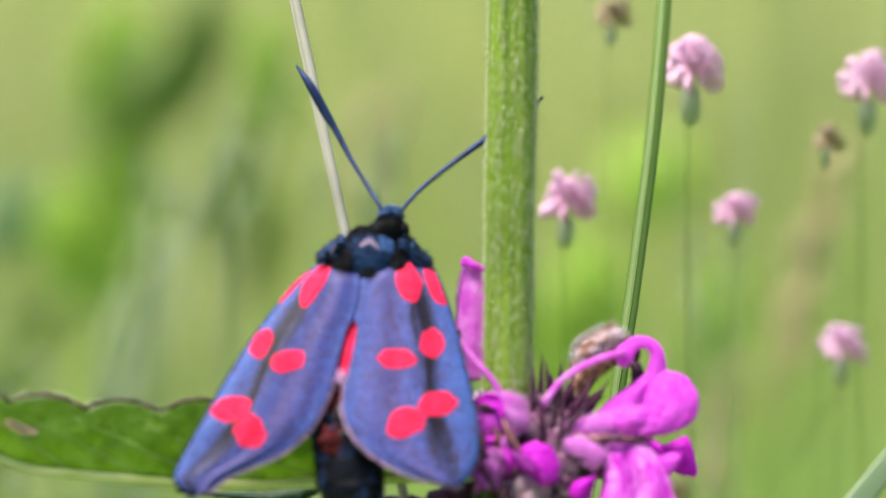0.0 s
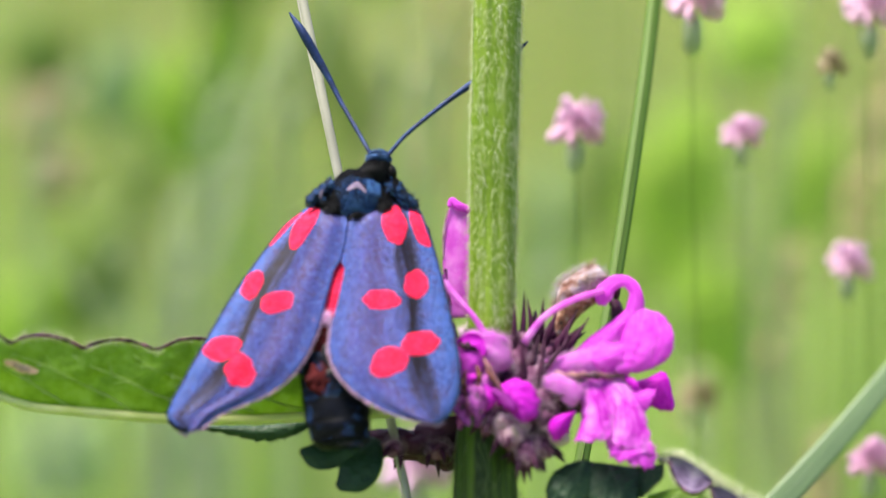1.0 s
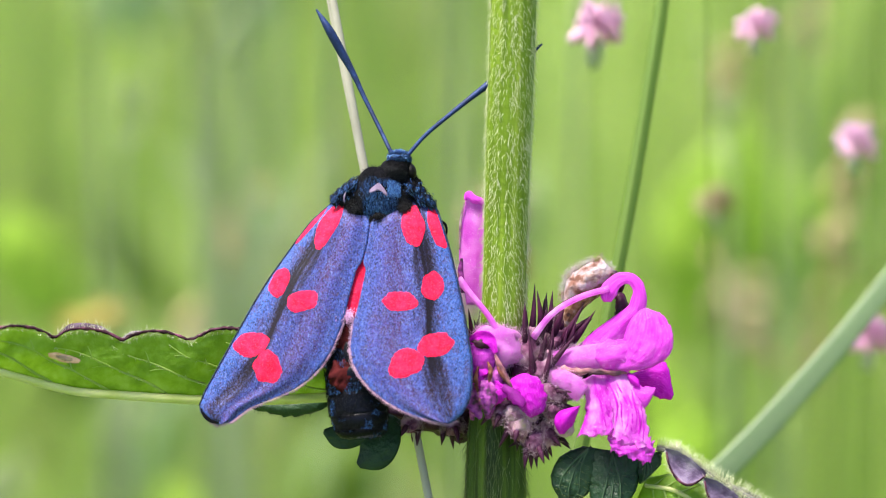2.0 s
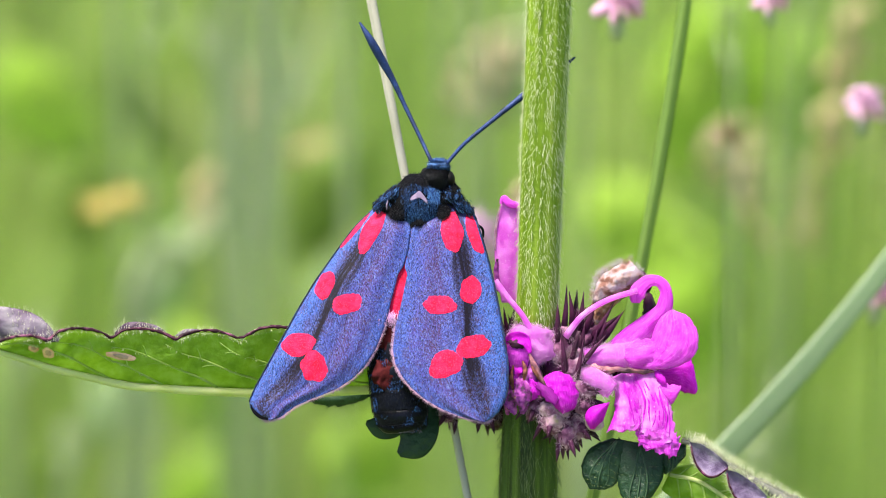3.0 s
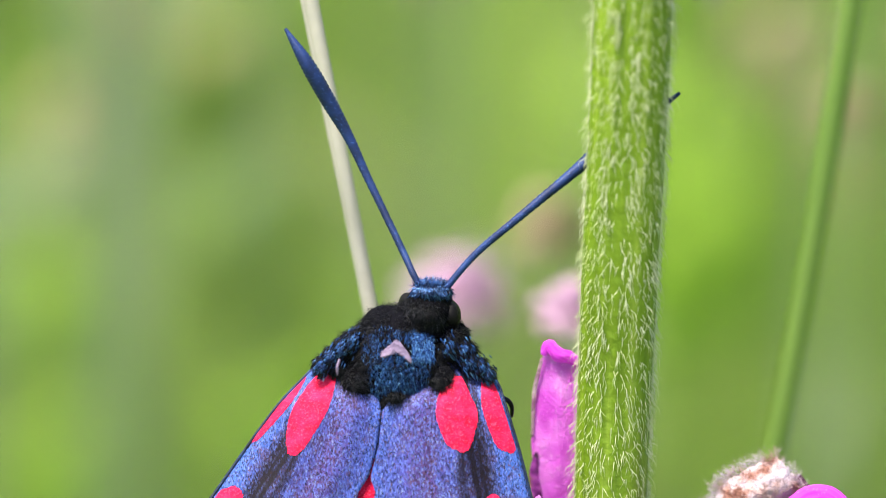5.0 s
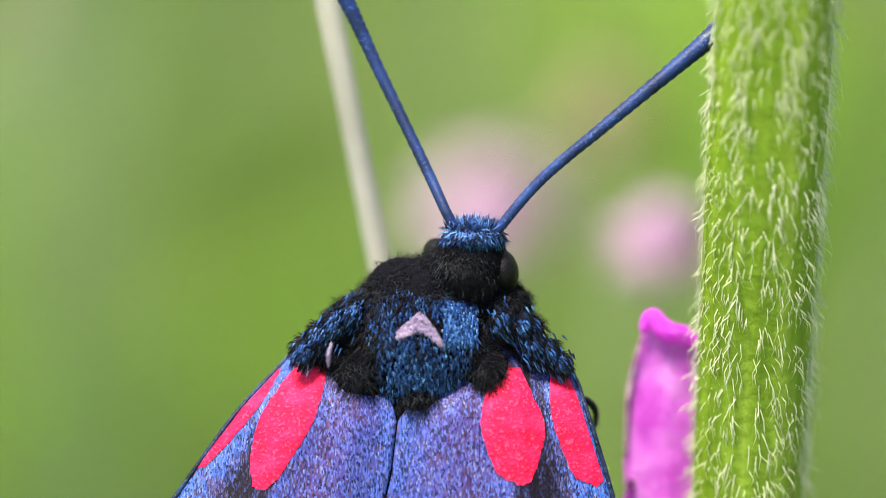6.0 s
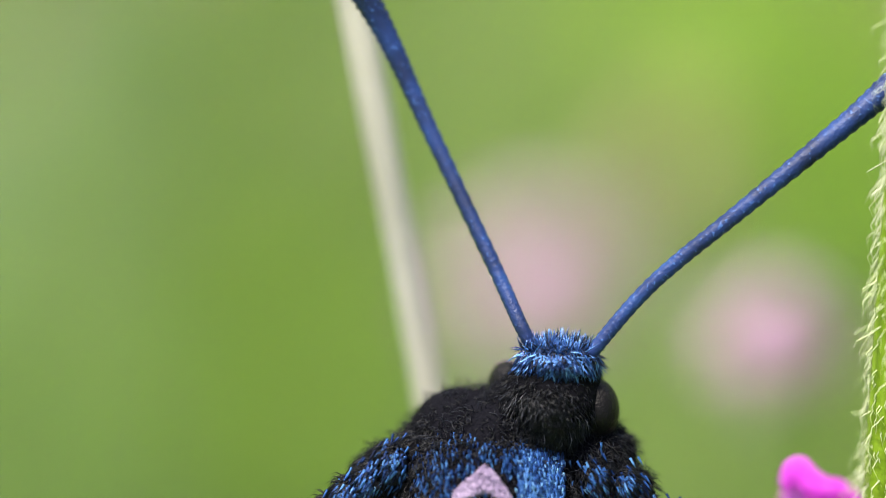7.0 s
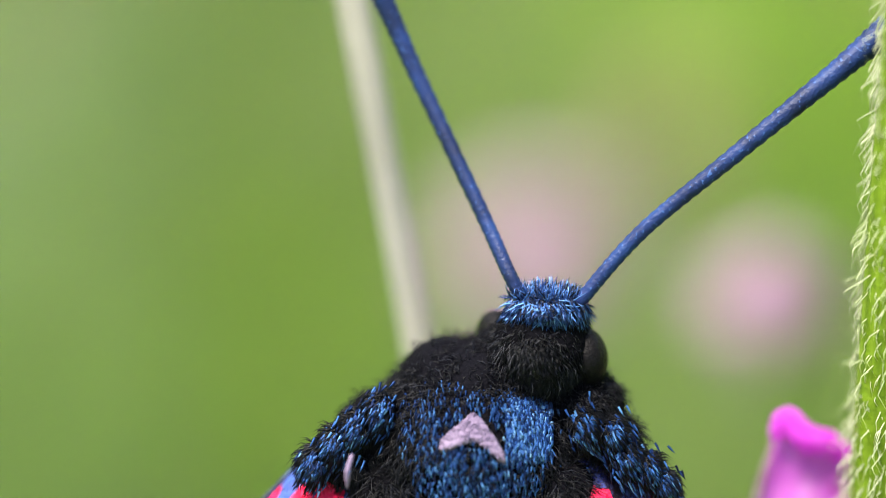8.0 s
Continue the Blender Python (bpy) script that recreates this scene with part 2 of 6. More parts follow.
WING = wing_material()
SPOT = material("crimson_scales", [(0.32, (0.40, 0.002, 0.026)), (0.5, (0.54, 0.004, 0.042)), (0.68, (0.64, 0.012, 0.065))], 2600, 13000, rough=0.75, bump=0.5, speck=(0.64, 0.03, 0.085), speck_at=0.57, spec=0.15)
FRINGE = material("wing_fringe", [(0.3, (0.42, 0.24, 0.33)), (0.7, (0.22, 0.13, 0.26))], 900, 9000, rough=0.7)
BLACK = material("black_chitin", [(0.3, (0.001, 0.001, 0.002)), (0.7, (0.003, 0.004, 0.009))], 900, 7000, rough=0.4, bump=0.25, spec=0.08)
VELVET = material("black_velvet", [(0.3, (0.0015, 0.0015, 0.002)), (0.7, (0.004, 0.004, 0.006))], 900, 9000, rough=0.9, bump=0.8, spec=0.03)
FUR = material("black_fur", [(0.2, (0.0012, 0.0013, 0.002)), (0.6, (0.003, 0.0034, 0.005)), (0.95, (0.016, 0.018, 0.026))], 900, 9000, rough=0.45, bump=0, spec=0.14, per_island=0.8)
# Grey hairs that carry the highlights of the black fur as colour.
HIGHLIGHT_FUR = material("highlight_hair", [(0.3, (0.03, 0.03, 0.036)), (0.7, (0.10, 0.10, 0.115))], 900, 9000, rough=0.5, bump=0, spec=0.2)
# Blue scales; the lightest tones put their specular streaks into the colour.
BRIGHT = material("bright_blue_scales", [(0.2, (0.006, 0.022, 0.10)), (0.5, (0.03, 0.10, 0.34)), (0.75, (0.075, 0.20, 0.50)), (0.95, (0.22, 0.42, 0.66))], 1800, 9000,
                  rough=0.38, bump=0.3, metal=0.25, per_island=0.85, spec=0.35)
BLUE = material("blue_gloss_scales", [(0.2, (0.002, 0.005, 0.024)), (0.5, (0.010, 0.038, 0.15)), (0.75, (0.034, 0.11, 0.31)), (0.95, (0.10, 0.24, 0.48))], 1800, 9000,
                rough=0.4, bump=0.4, metal=0.2, per_island=0.8, spec=0.3)
PALE = material("pale_scales", [(0.3, (0.15, 0.105, 0.19)), (0.7, (0.24, 0.18, 0.28))], 3500, 9000, rough=0.7, bump=0.8)
FEELER = material("antenna_blue", [(0.3, (0.004, 0.007, 0.025)), (0.6, (0.008, 0.022, 0.09)), (0.75, (0.013, 0.042, 0.14))], 1500, 14000, rough=0.5, bump=0.3,
                  speck=(0.03, 0.07, 0.20), speck_at=0.62, spec=0.2)
EYE = material("moth_eye", [(0.3, (0.002, 0.0018, 0.002)), (0.7, (0.005, 0.004, 0.0045))], 900, 20000, rough=0.5, spec=0.1)
RUST = material("dull_red_scales", [(0.3, (0.022, 0.003, 0.004)), (0.7, (0.062, 0.009, 0.010))], 2500, 9000, rough=0.8, spec=0.05)
STEM = material("stem_green", [(0.3, (0.070, 0.125, 0.003)), (0.5, (0.115, 0.19, 0.006)), (0.68, (0.17, 0.25, 0.02))], 3.0, 2600, (7, 1.2, 1), 0.5, 0.8,
                coords="UV", through_light=0.12, spec=0.3)
# Stem green with the shade below the whorl put into the colour.
SHADED_STEM = material("shaded_stem_green", [(0.36, (0.008, 0.018, 0.002)), (0.5, (0.030, 0.060, 0.005)), (0.64, (0.075, 0.125, 0.012))], 3.0, 5000, (6, 1.2, 1), 0.55, 0.7,
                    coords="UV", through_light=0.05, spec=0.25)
LONG_HAIR = material("grey_green_hair", [(0.3, (0.07, 0.10, 0.03)), (0.7, (0.18, 0.22, 0.10))], 500, 5000, rough=0.6, bump=0, through_light=0.25, spec=0.2)
HAIR = material("white_plant_hair", [(0.3, (0.50, 0.56, 0.30)), (0.7, (0.68, 0.68, 0.52))], 500, 5000, rough=0.5, bump=0, through_light=0.4)
# Pale specks put the velvety sparkle of the petals into their colour.
PETAL = material("magenta_petal", [(0.28, (0.48, 0.015, 0.48)), (0.5, (0.62, 0.055, 0.62)), (0.72, (0.72, 0.13, 0.72))], 2.0, 8000, (10, 2.0, 1), rough=0.6, bump=0.5,
                 slab=True, through_light=0.5, coords="UV", speck=(0.76, 0.20, 0.76), speck_at=0.64, spec=0.2)
PETAL_STREAKED = material("streaked_petal", [(0.34, (0.46, 0.015, 0.46)), (0.42, (0.60, 0.06, 0.60)), (0.54, (0.68, 0.15, 0.68)), (0.66, (0.74, 0.29, 0.74))], 1100, 8000, (1.5, 1, 0.55), rough=0.6, bump=0.5,
                          slab=True, through_light=0.5, speck=(0.80, 0.42, 0.80), speck_at=0.64, spec=0.2)
PETAL_DARK = material("dark_purple_petal", [(0.3, (0.10, 0.002, 0.11)), (0.7, (0.24, 0.006, 0.25))], 3.0, 7000, (9, 2.0, 1), rough=0.6, bump=0.6, slab=True, through_light=0.3, coords="UV", spec=0.2)
PETAL_DEEP = material("deep_magenta_petal", [(0.30, (0.34, 0.002, 0.34)), (0.5, (0.50, 0.006, 0.50)), (0.70, (0.62, 0.03, 0.62))], 3.0, 8000, (12, 2.0, 1), rough=0.6, bump=0.5,
                      slab=True, through_light=0.45, coords="UV", speck=(0.66, 0.07, 0.66), speck_at=0.64, spec=0.2)
PETAL_PALE = material("lilac_petal", [(0.3, (0.56, 0.07, 0.56)), (0.5, (0.66, 0.14, 0.66)), (0.70, (0.74, 0.27, 0.74))], 1100, 9000, (1, 1, 1), rough=0.7, bump=0.6,
                      slab=True, through_light=0.5, speck=(0.80, 0.42, 0.80), speck_at=0.64, spec=0.15)
DARK_BLUE = material("dark_blue_scales", [(0.3, (0.002, 0.003, 0.010)), (0.55, (0.005, 0.012, 0.040)), (0.75, (0.012, 0.035, 0.10))], 1800, 9000, rough=0.45, bump=0.7, spec=0.25)
SCRAP = material("browned_scrap", [(0.36, (0.045, 0.010, 0.018)), (0.5, (0.15, 0.045, 0.035)), (0.66, (0.27, 0.115, 0.08))], 1800, 6000, rough=0.75, bump=0.6, through_light=0.2, spec=0.15)
PETAL_OLD = material("withered_petal", [(0.34, (0.04, 0.004, 0.04)), (0.46, (0.22, 0.014, 0.23)), (0.58, (0.36, 0.06, 0.35)), (0.70, (0.36, 0.16, 0.10))], 1900, 5000, rough=0.7, bump=0.8,
                     through_light=0.15)
DEAD_BROWN = material("brown_dead_petal", [(0.36, (0.035, 0.010, 0.008)), (0.48, (0.16, 0.06, 0.03)), (0.58, (0.29, 0.15, 0.10)), (0.68, (0.38, 0.29, 0.27))], 2200, 6000, rough=0.8, bump=0.9)
WOOL = material("bleached_wool", [(0.36, (0.17, 0.07, 0.05)), (0.45, (0.32, 0.21, 0.20)), (0.55, (0.37, 0.30, 0.34)), (0.70, (0.46, 0.40, 0.45))], 1300, 6000, rough=0.8, bump=0.9)
# Purple of the calyces, deepened for the shadows between them.
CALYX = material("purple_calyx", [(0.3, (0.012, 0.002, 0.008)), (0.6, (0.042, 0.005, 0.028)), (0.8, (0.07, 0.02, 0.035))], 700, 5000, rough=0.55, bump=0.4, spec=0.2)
CUP = material("fuzzy_calyx_cup", [(0.38, (0.05, 0.012, 0.035)), (0.50, (0.16, 0.06, 0.12)), (0.62, (0.30, 0.18, 0.24)), (0.8, (0.14, 0.13, 0.06))], 900, 6000, rough=0.8, bump=0.8, spec=0.15)
CUP_PALE = material("whitish_flower_base", [(0.36, (0.16, 0.06, 0.12)), (0.5, (0.27, 0.16, 0.21)), (0.66, (0.36, 0.26, 0.29))], 1500, 7000, rough=0.8, bump=0.7, spec=0.15)
CALYX_FUZZ = material("calyx_fuzz", [(0.3, (0.26, 0.14, 0.22)), (0.7, (0.46, 0.33, 0.41))], 900, 6000, rough=0.6, bump=0, through_light=0.3)
SEAM = material("brown_seam", [(0.34, (0.05, 0.012, 0.03)), (0.5, (0.16, 0.05, 0.07)), (0.66, (0.26, 0.12, 0.12))], 1400, 6000, rough=0.8, bump=0.6)
FUZZ = material("pale_fuzz", [(0.3, (0.62, 0.26, 0.62)), (0.7, (0.74, 0.46, 0.73))], 900, 6000, rough=0.6, bump=0, through_light=0.3)
LEAF = material("leaf_green", [(0.34, (0.11, 0.22, 0.006)), (0.5, (0.165, 0.30, 0.012)), (0.66, (0.22, 0.36, 0.035))], 1100, 2600, rough=0.5, bump=0.9, slab=True, through_light=0.55,
                depth=0.0002)
VEIN = material("leaf_vein", [(0.3, (0.24, 0.37, 0.05)), (0.7, (0.31, 0.43, 0.10))], 500, 4000, rough=0.5, slab=True, through_light=0.5)
# Dull veins and dark green, with shade under wing and whorl put in.
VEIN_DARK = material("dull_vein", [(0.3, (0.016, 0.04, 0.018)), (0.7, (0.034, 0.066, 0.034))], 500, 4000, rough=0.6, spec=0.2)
LEAF_SHADED = material("shaded_dark_leaf", [(0.32, (0.004, 0.018, 0.007)), (0.5, (0.010, 0.032, 0.013)), (0.72, (0.022, 0.05, 0.022))], 450, 3500, rough=0.45, bump=0.6,
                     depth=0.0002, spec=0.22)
MIDRIB = material("pale_midrib", [(0.3, (0.42, 0.48, 0.13)), (0.7, (0.54, 0.57, 0.25))], 500, 4000, rough=0.5, slab=True, through_light=0.4)
PURPLE_GREY = material("grey_purple_lobe", [(0.34, (0.045, 0.026, 0.045)), (0.5, (0.105, 0.08, 0.115)), (0.66, (0.17, 0.155, 0.17))], 600, 4000, rough=0.6, bump=0.6, spec=0.2)
PURPLE = material("purple_leaf_rim", [(0.32, (0.055, 0.036, 0.075)), (0.5, (0.125, 0.095, 0.16)), (0.7, (0.20, 0.17, 0.225))], 1100, 5000, rough=0.75, bump=0.8, spec=0.1)
FOLD = material("grey_downy_fold", [(0.32, (0.05, 0.05, 0.045)), (0.5, (0.10, 0.10, 0.085)), (0.66, (0.16, 0.16, 0.13)), (0.75, (0.30, 0.19, 0.19))], 700, 5000, rough=0.7, bump=0.6, spec=0.2)
RIM = material("dark_leaf_rim", [(0.35, (0.008, 0.003, 0.005)), (0.55, (0.035, 0.010, 0.020)), (0.70, (0.16, 0.05, 0.10))], 1500, 4000, rough=0.6, spec=0.1)
GALL = material("pink_scar", [(0.35, (0.42, 0.20, 0.13)), (0.6, (0.54, 0.32, 0.24))], 1500, 6000, rough=0.6)
SCAR = material("scar_middle", [(0.35, (0.20, 0.10, 0.08)), (0.6, (0.32, 0.21, 0.17))], 1500, 6000, rough=0.7)
STRAW = material("bleached_straw", [(0.3, (0.27, 0.26, 0.20)), (0.7, (0.36, 0.345, 0.29))], 200, 3000, rough=0.6, through_light=0.2)
GRASS = material("meadow_grass", [(0.15, (0.168, 0.27, 0.043)), (0.4, (0.218, 0.345, 0.06)), (0.62, (0.275, 0.385, 0.092)), (0.8, (0.34, 0.39, 0.15)), (0.93, (0.44, 0.37, 0.23))],
                 14, 900, rough=0.5, bump=0.2, through_light=0.5, per_island=0.5)
GRASS_DRY = material("hay_meadow", [(0.15, (0.21, 0.25, 0.06)), (0.4, (0.27, 0.315, 0.085)), (0.62, (0.33, 0.36, 0.135)), (0.8, (0.38, 0.37, 0.2)), (0.93, (0.46, 0.37, 0.27))],
                     3, 900, rough=0.5, bump=0.2, through_light=0.5, per_island=0.6)
BLADE_SOFT = material("soft_grass_blade", [(0.3, (0.095, 0.18, 0.018)), (0.7, (0.13, 0.22, 0.026))], 30, 900, rough=0.5, bump=0.2, through_light=0.4)
HERB = material("meadow_herb", [(0.3, (0.16, 0.25, 0.04)), (0.7, (0.20, 0.29, 0.06))], 60, 900, rough=0.6, bump=0.3, through_light=0.4, spec=0.2)
BLADE_EDGE = material("dull_grass_blade", [(0.3, (0.08, 0.16, 0.015)), (0.7, (0.11, 0.20, 0.025))], 30, 900, rough=0.5, bump=0.2, through_light=0.3)
BLADE_PALE = material("pale_grass_blade", [(0.3, (0.14, 0.215, 0.10)), (0.7, (0.172, 0.25, 0.12))], 30, 900, rough=0.45, bump=0.2, through_light=0.35)
STALK_PALE = material("pale_stalk", [(0.3, (0.30, 0.36, 0.20)), (0.7, (0.38, 0.43, 0.26))], 30, 900, rough=0.5, bump=0.2, through_light=0.4)
PINK = material("pale_pink_petal", [(0.3, (0.66, 0.36, 0.56)), (0.7, (0.74, 0.52, 0.66))], 200, 2000, rough=0.6, bump=0.4, through_light=0.3)
PINK_DULL = material("dull_pink_petal", [(0.3, (0.58, 0.36, 0.53)), (0.7, (0.64, 0.47, 0.60))], 200, 2000, rough=0.7, bump=0.4, through_light=0.3, spec=0.1)
SEED = material("withered_seed", [(0.3, (0.36, 0.27, 0.13)), (0.7, (0.42, 0.34, 0.19))], 300, 2000, rough=0.7, bump=0.4, through_light=0.2)
FRESH = material("fresh_leaf", [(0.3, (0.25, 0.37, 0.065)), (0.7, (0.335, 0.44, 0.11))], 60, 900, rough=0.5, bump=0.3, through_light=0.5)
SEED_ROSY = material("rosy_withered_seed", [(0.3, (0.33, 0.26, 0.15)), (0.7, (0.39, 0.32, 0.20))], 300, 2000, rough=0.7, bump=0.4, through_light=0.25)
YELLOWED = material("yellowed_ear", [(0.3, (0.32, 0.25, 0.05)), (0.7, (0.38, 0.30, 0.08))], 300, 2000, rough=0.7, bump=0.4, through_light=0.25)
PALE_CALYX = material("whitish_calyx", [(0.3, (0.27, 0.33, 0.17)), (0.7, (0.38, 0.40, 0.27))], 300, 2000, rough=0.7, bump=0.3, through_light=0.25)
# Herb leaf twice: sunlight put into one green, the shade of gaps into the other.
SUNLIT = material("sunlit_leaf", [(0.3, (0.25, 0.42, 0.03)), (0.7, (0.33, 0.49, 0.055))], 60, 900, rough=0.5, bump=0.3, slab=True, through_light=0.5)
SHADE = material("shaded_herb_leaf", [(0.3, (0.078, 0.138, 0.010)), (0.7, (0.115, 0.185, 0.021))], 60, 900, rough=0.5, bump=0.3, slab=True, through_light=0.25)
BLUISH = material("bluish_leaf", [(0.3, (0.24, 0.36, 0.15)), (0.7, (0.31, 0.42, 0.20))], 60, 900, rough=0.5, bump=0.3, slab=True, through_light=0.45)
SOIL = material("meadow_ground", [(0.3, (0.10, 0.17, 0.025)), (0.5, (0.15, 0.24, 0.035)), (0.7, (0.21, 0.26, 0.08))], 18, 300, rough=0.9, bump=0.6, depth=0.01)


# ---- the ground, one sheet to the horizon ----
def build_ground():
    g, n = Geo(), 60
    side = [math.copysign(abs(k) ** 3 * 400, k) for k in np.linspace(-1, 1, n)]
    g.grid([[(x, y, 0.02 * noise.noise((x * 0.8, y * 0.8, 0))) for x in side] for y in side])
    ob = new("ground", g.mesh("ground"))
    ob.data.materials.append(SOIL)
    tagged(ob, "green meadow ground under tall grass", "ground", kind="structure")


build_ground()


def blade(g, base, height, lean, width, turn, droop=0.3, n=6):
    """A grass blade from the ground: arched, tapered, folded along its midrib."""
    c, s = math.cos(turn), math.sin(turn)
    rows = []
    for j in range(n):
        t = j / (n - 1)
        r = lean * (t + droop * t * t)
        p = Vector(base) + Vector((r * c, r * s, height * (t - 0.25 * droop * t * t)))
        w = width * (1 - t ** 2.2) * (0.6 + 0.4 * min(1, 3 * t)) + 0.0002
        a = Vector((-s, c, 0)) * w
        rows.append((p - a, p + Vector((c, s, 0)) * -0.3 * w, p + a))
    g.grid(rows)


def build_meadow():
    rng = random.Random(4)
    g = Geo()
    for k in range(15000):
        y = 0.42 + 3.6 * rng.random() ** 1.6
        x = rng.uniform(-1, 1) * (0.2 + 0.35 * y)
        clump = 0.5 + 0.5 * noise.noise((x * 9, y * 5, 2.0))
        h = rng.uniform(0.10, 0.30) + 0.12 * clump * rng.random()
        blade(g, (x, y, 0), h, rng.uniform(0.02, 0.14), rng.uniform(0.0004, 0.0014) * (1 + 1.5 * (rng.random() < 0.08)), rng.uniform(0, 6.283), rng.uniform(0.1, 0.9))
    ob = new("meadow_grass", g.mesh("meadow_grass"))
    ob.data.materials.append(GRASS)
    tagged(ob, "dense tall green meadow grass with some yellowing blades", "grass", kind="stuff")

    far = Geo()
    for k in range(11000):
        y = 1.7 + 13 * rng.random() ** 1.5
        x = rng.uniform(-1, 1) * (0.3 + 0.28 * y)
        h = rng.uniform(0.22, 0.50)
        blade(far, (x, y, 0), h, rng.uniform(0.02, 0.2), rng.uniform(0.0012, 0.0042), rng.uniform(0, 6.283), rng.uniform(0.1, 0.9), 5)
    ob = new("hay_meadow", far.mesh("hay_meadow"))
    ob.data.materials.append(GRASS_DRY)
    tagged(ob, "ripening pale green and beige hay meadow farther off", "grass", kind="stuff")

    # Lower grass all round the plant, on every side of it.
    around = Geo()
    for k in range(17000):
        r, a = 0.06 + 5.5 * rng.random() ** 1.5, rng.uniform(0, 6.28319)
        x, y = r * math.cos(a), 0.25 + r * math.sin(a)
        if y > 0.42 and abs(x) < 0.2 + 0.3 * y:
            continue
        h = rng.uniform(0.06, 0.17) + 0.16 * min(1.0, max(0.0, r - 0.5)) * rng.random()
        blade(around, (x, y, 0), h, rng.uniform(0.01, 0.08), rng.uniform(0.0006, 0.0022) * (1 + 0.4 * r), rng.uniform(0, 6.283), rng.uniform(0.1, 0.9), 5)
    ob = new("meadow_grass", around.mesh("meadow_grass"))
    ob.data.materials.append(GRASS)
    tagged(ob, "low green meadow grass round the foot of the betony", "grass", kind="stuff")


build_meadow()


# ---- the betony: stem, whorl, leaves ----
def curve(points, x):
    """A value on the straight-line table of (x, value) points, eased between them."""
    for (a, p), (b, q) in zip(points, points[1:]):
        if x <= b:
            t = max(0.0, (x - a) / (b - a))
            return p + (q - p) * t
    return points[-1][1]


def stem_depth(v):
    """Depth of the stem's axis: it leans away from the lens towards its foot."""
    return curve([(-2000, -18.5), (0, -3.9), (160, -2.85), (350, -1.4), (450, -0.4), (600, 0.5), (900, 2.7), (2000, 10.5)], v) + (0 if v < 2000 else 95 * ((v - 2000) / 10000) ** 2)


def stem_at(v):
    """Axis of the stem and its half width at a height of the plan."""
    return curve([(-2000, 1064), (-1400, 1040), (-600, 1008), (0, 979), (160, 974), (330, 966), (600, 957), (800, 944), (1000, 940), (1600, 935), (3000, 930)], v), \
        curve([(-1400, 36), (0, 40), (300, 39), (560, 37), (700, 40), (800, 46), (900, 50), (1600, 52), (9000, 60)], v)


def build_betony():
    rng = random.Random(11)
    plant = thing("betony", L(930, 13200, 130), "hairy green-stemmed betony with a whorl of magenta flowers", "wildflower")
    # Four-sided stem from the root to above the whorl.
    g = Geo()
    rows = []
    for v in range(-2000, 661, 40):
        u, w = stem_at(v)
        row = []
        for i in range(24):
            a = 6.28319 * i / 24
            k = 1 - 0.07 * math.cos(4 * a + 0.6) + 0.012 * noise.noise((a * 2, v * 0.02, 0))
            row.append(L(u + math.cos(a) * w * k, v, stem_depth(v) + math.sin(a) * w * k / 26.13))
        rows.append(row)
    g.grid(rows, close=True)
    stem = part("stem", g, STEM, plant, origin=(0.06269, -0.00114, 0.02338))
    # Stem below the whorl: thicker, darkened by painted whorl shade, its four faces sunk between stout ribs.
    g, rows = Geo(), []
    for v in [*range(635, 1401, 30), *range(1500, 3000, 200), *range(3400, 13400, 1000)]:
        u, w = stem_at(v)
        d = stem_depth(v)
        row = []
        for i in range(48):
            a = 6.28319 * i / 48
            k = 1.06 - 0.20 * abs(math.sin(2 * a + 0.15)) ** 1.5 - 0.03 * math.cos(12 * a) + 0.015 * noise.noise((a * 2, v * 0.02, 0))
            row.append(L(u + math.cos(a) * w * k, v, d + math.sin(a) * w * k / 26.13))
        rows.append(row)
    g.grid(rows, close=True)
    lower = part("lower_stem", g, SHADED_STEM, plant, "furrowed lower stem, whorl shade in its olive green")
    g = Geo()
    for k in range(3000):
        v = rng.uniform(790, 1700)
        a = rng.choice((0, 1, 2, 3)) * 1.5708 - 0.08 + rng.gauss(0, 0.24)
        u, w = stem_at(v)
        out = Vector((math.cos(a), math.sin(a), 0))
        root = L(u + math.cos(a) * w * 1.0, v, stem_depth(v) + math.sin(a) * w * 1.0 / 26.13)
        way = out * rng.uniform(0.15, 0.6) + Vector((rng.gauss(0, 0.22), rng.gauss(0, 0.15), -rng.uniform(0.6, 1.4)))
        g.hair(root, way, rng.uniform(0.5, 1.5) * 0.001, 0.000013, (rng.gauss(0, 0.15) - out.x * 0.25, -out.y * 0.25, -rng.uniform(0.1, 0.5)))
    part("stem_hair", g, LONG_HAIR, lower, "long grey-green hairs pointing down", kind="stuff")
    # The lens is focused level with the upper stem: on the moth from above, behind it from below.
    cam.data.dof.use_dof, cam.data.dof.focus_object, cam.data.dof.aperture_fstop = True, stem, 24.5
    # Bristles that stand on the stem.
    g = Geo()
    for k in range(11500):
        v = rng.uniform(-500, 740)
        a = rng.uniform(0, 6.28319)
        if abs(math.sin(2 * a + 0.3)) < rng.random() * 0.5:
            continue
        u, w = stem_at(v)
        out = Vector((math.cos(a), math.sin(a), 0))
        root = L(u + math.cos(a) * w * 0.97, v, stem_depth(v) + math.sin(a) * w * 0.97 / 26.13)
        way = out * rng.uniform(0.3, 0.75) + Vector((rng.gauss(0, 0.22), rng.gauss(0, 0.15), -rng.uniform(0.4, 1.4)))
        g.hair(root, way, rng.uniform(0.3, 0.8) * 0.001, 0.000013, (rng.gauss(0, 0.2) - out.x * 0.4, -out.y * 0.4, -rng.uniform(0.1, 0.6)))
    part("stem_hair", g, HAIR, stem, "short white bristles", kind="stuff")
    return plant


plant = build_betony()
whorl_rng = random.Random(5)


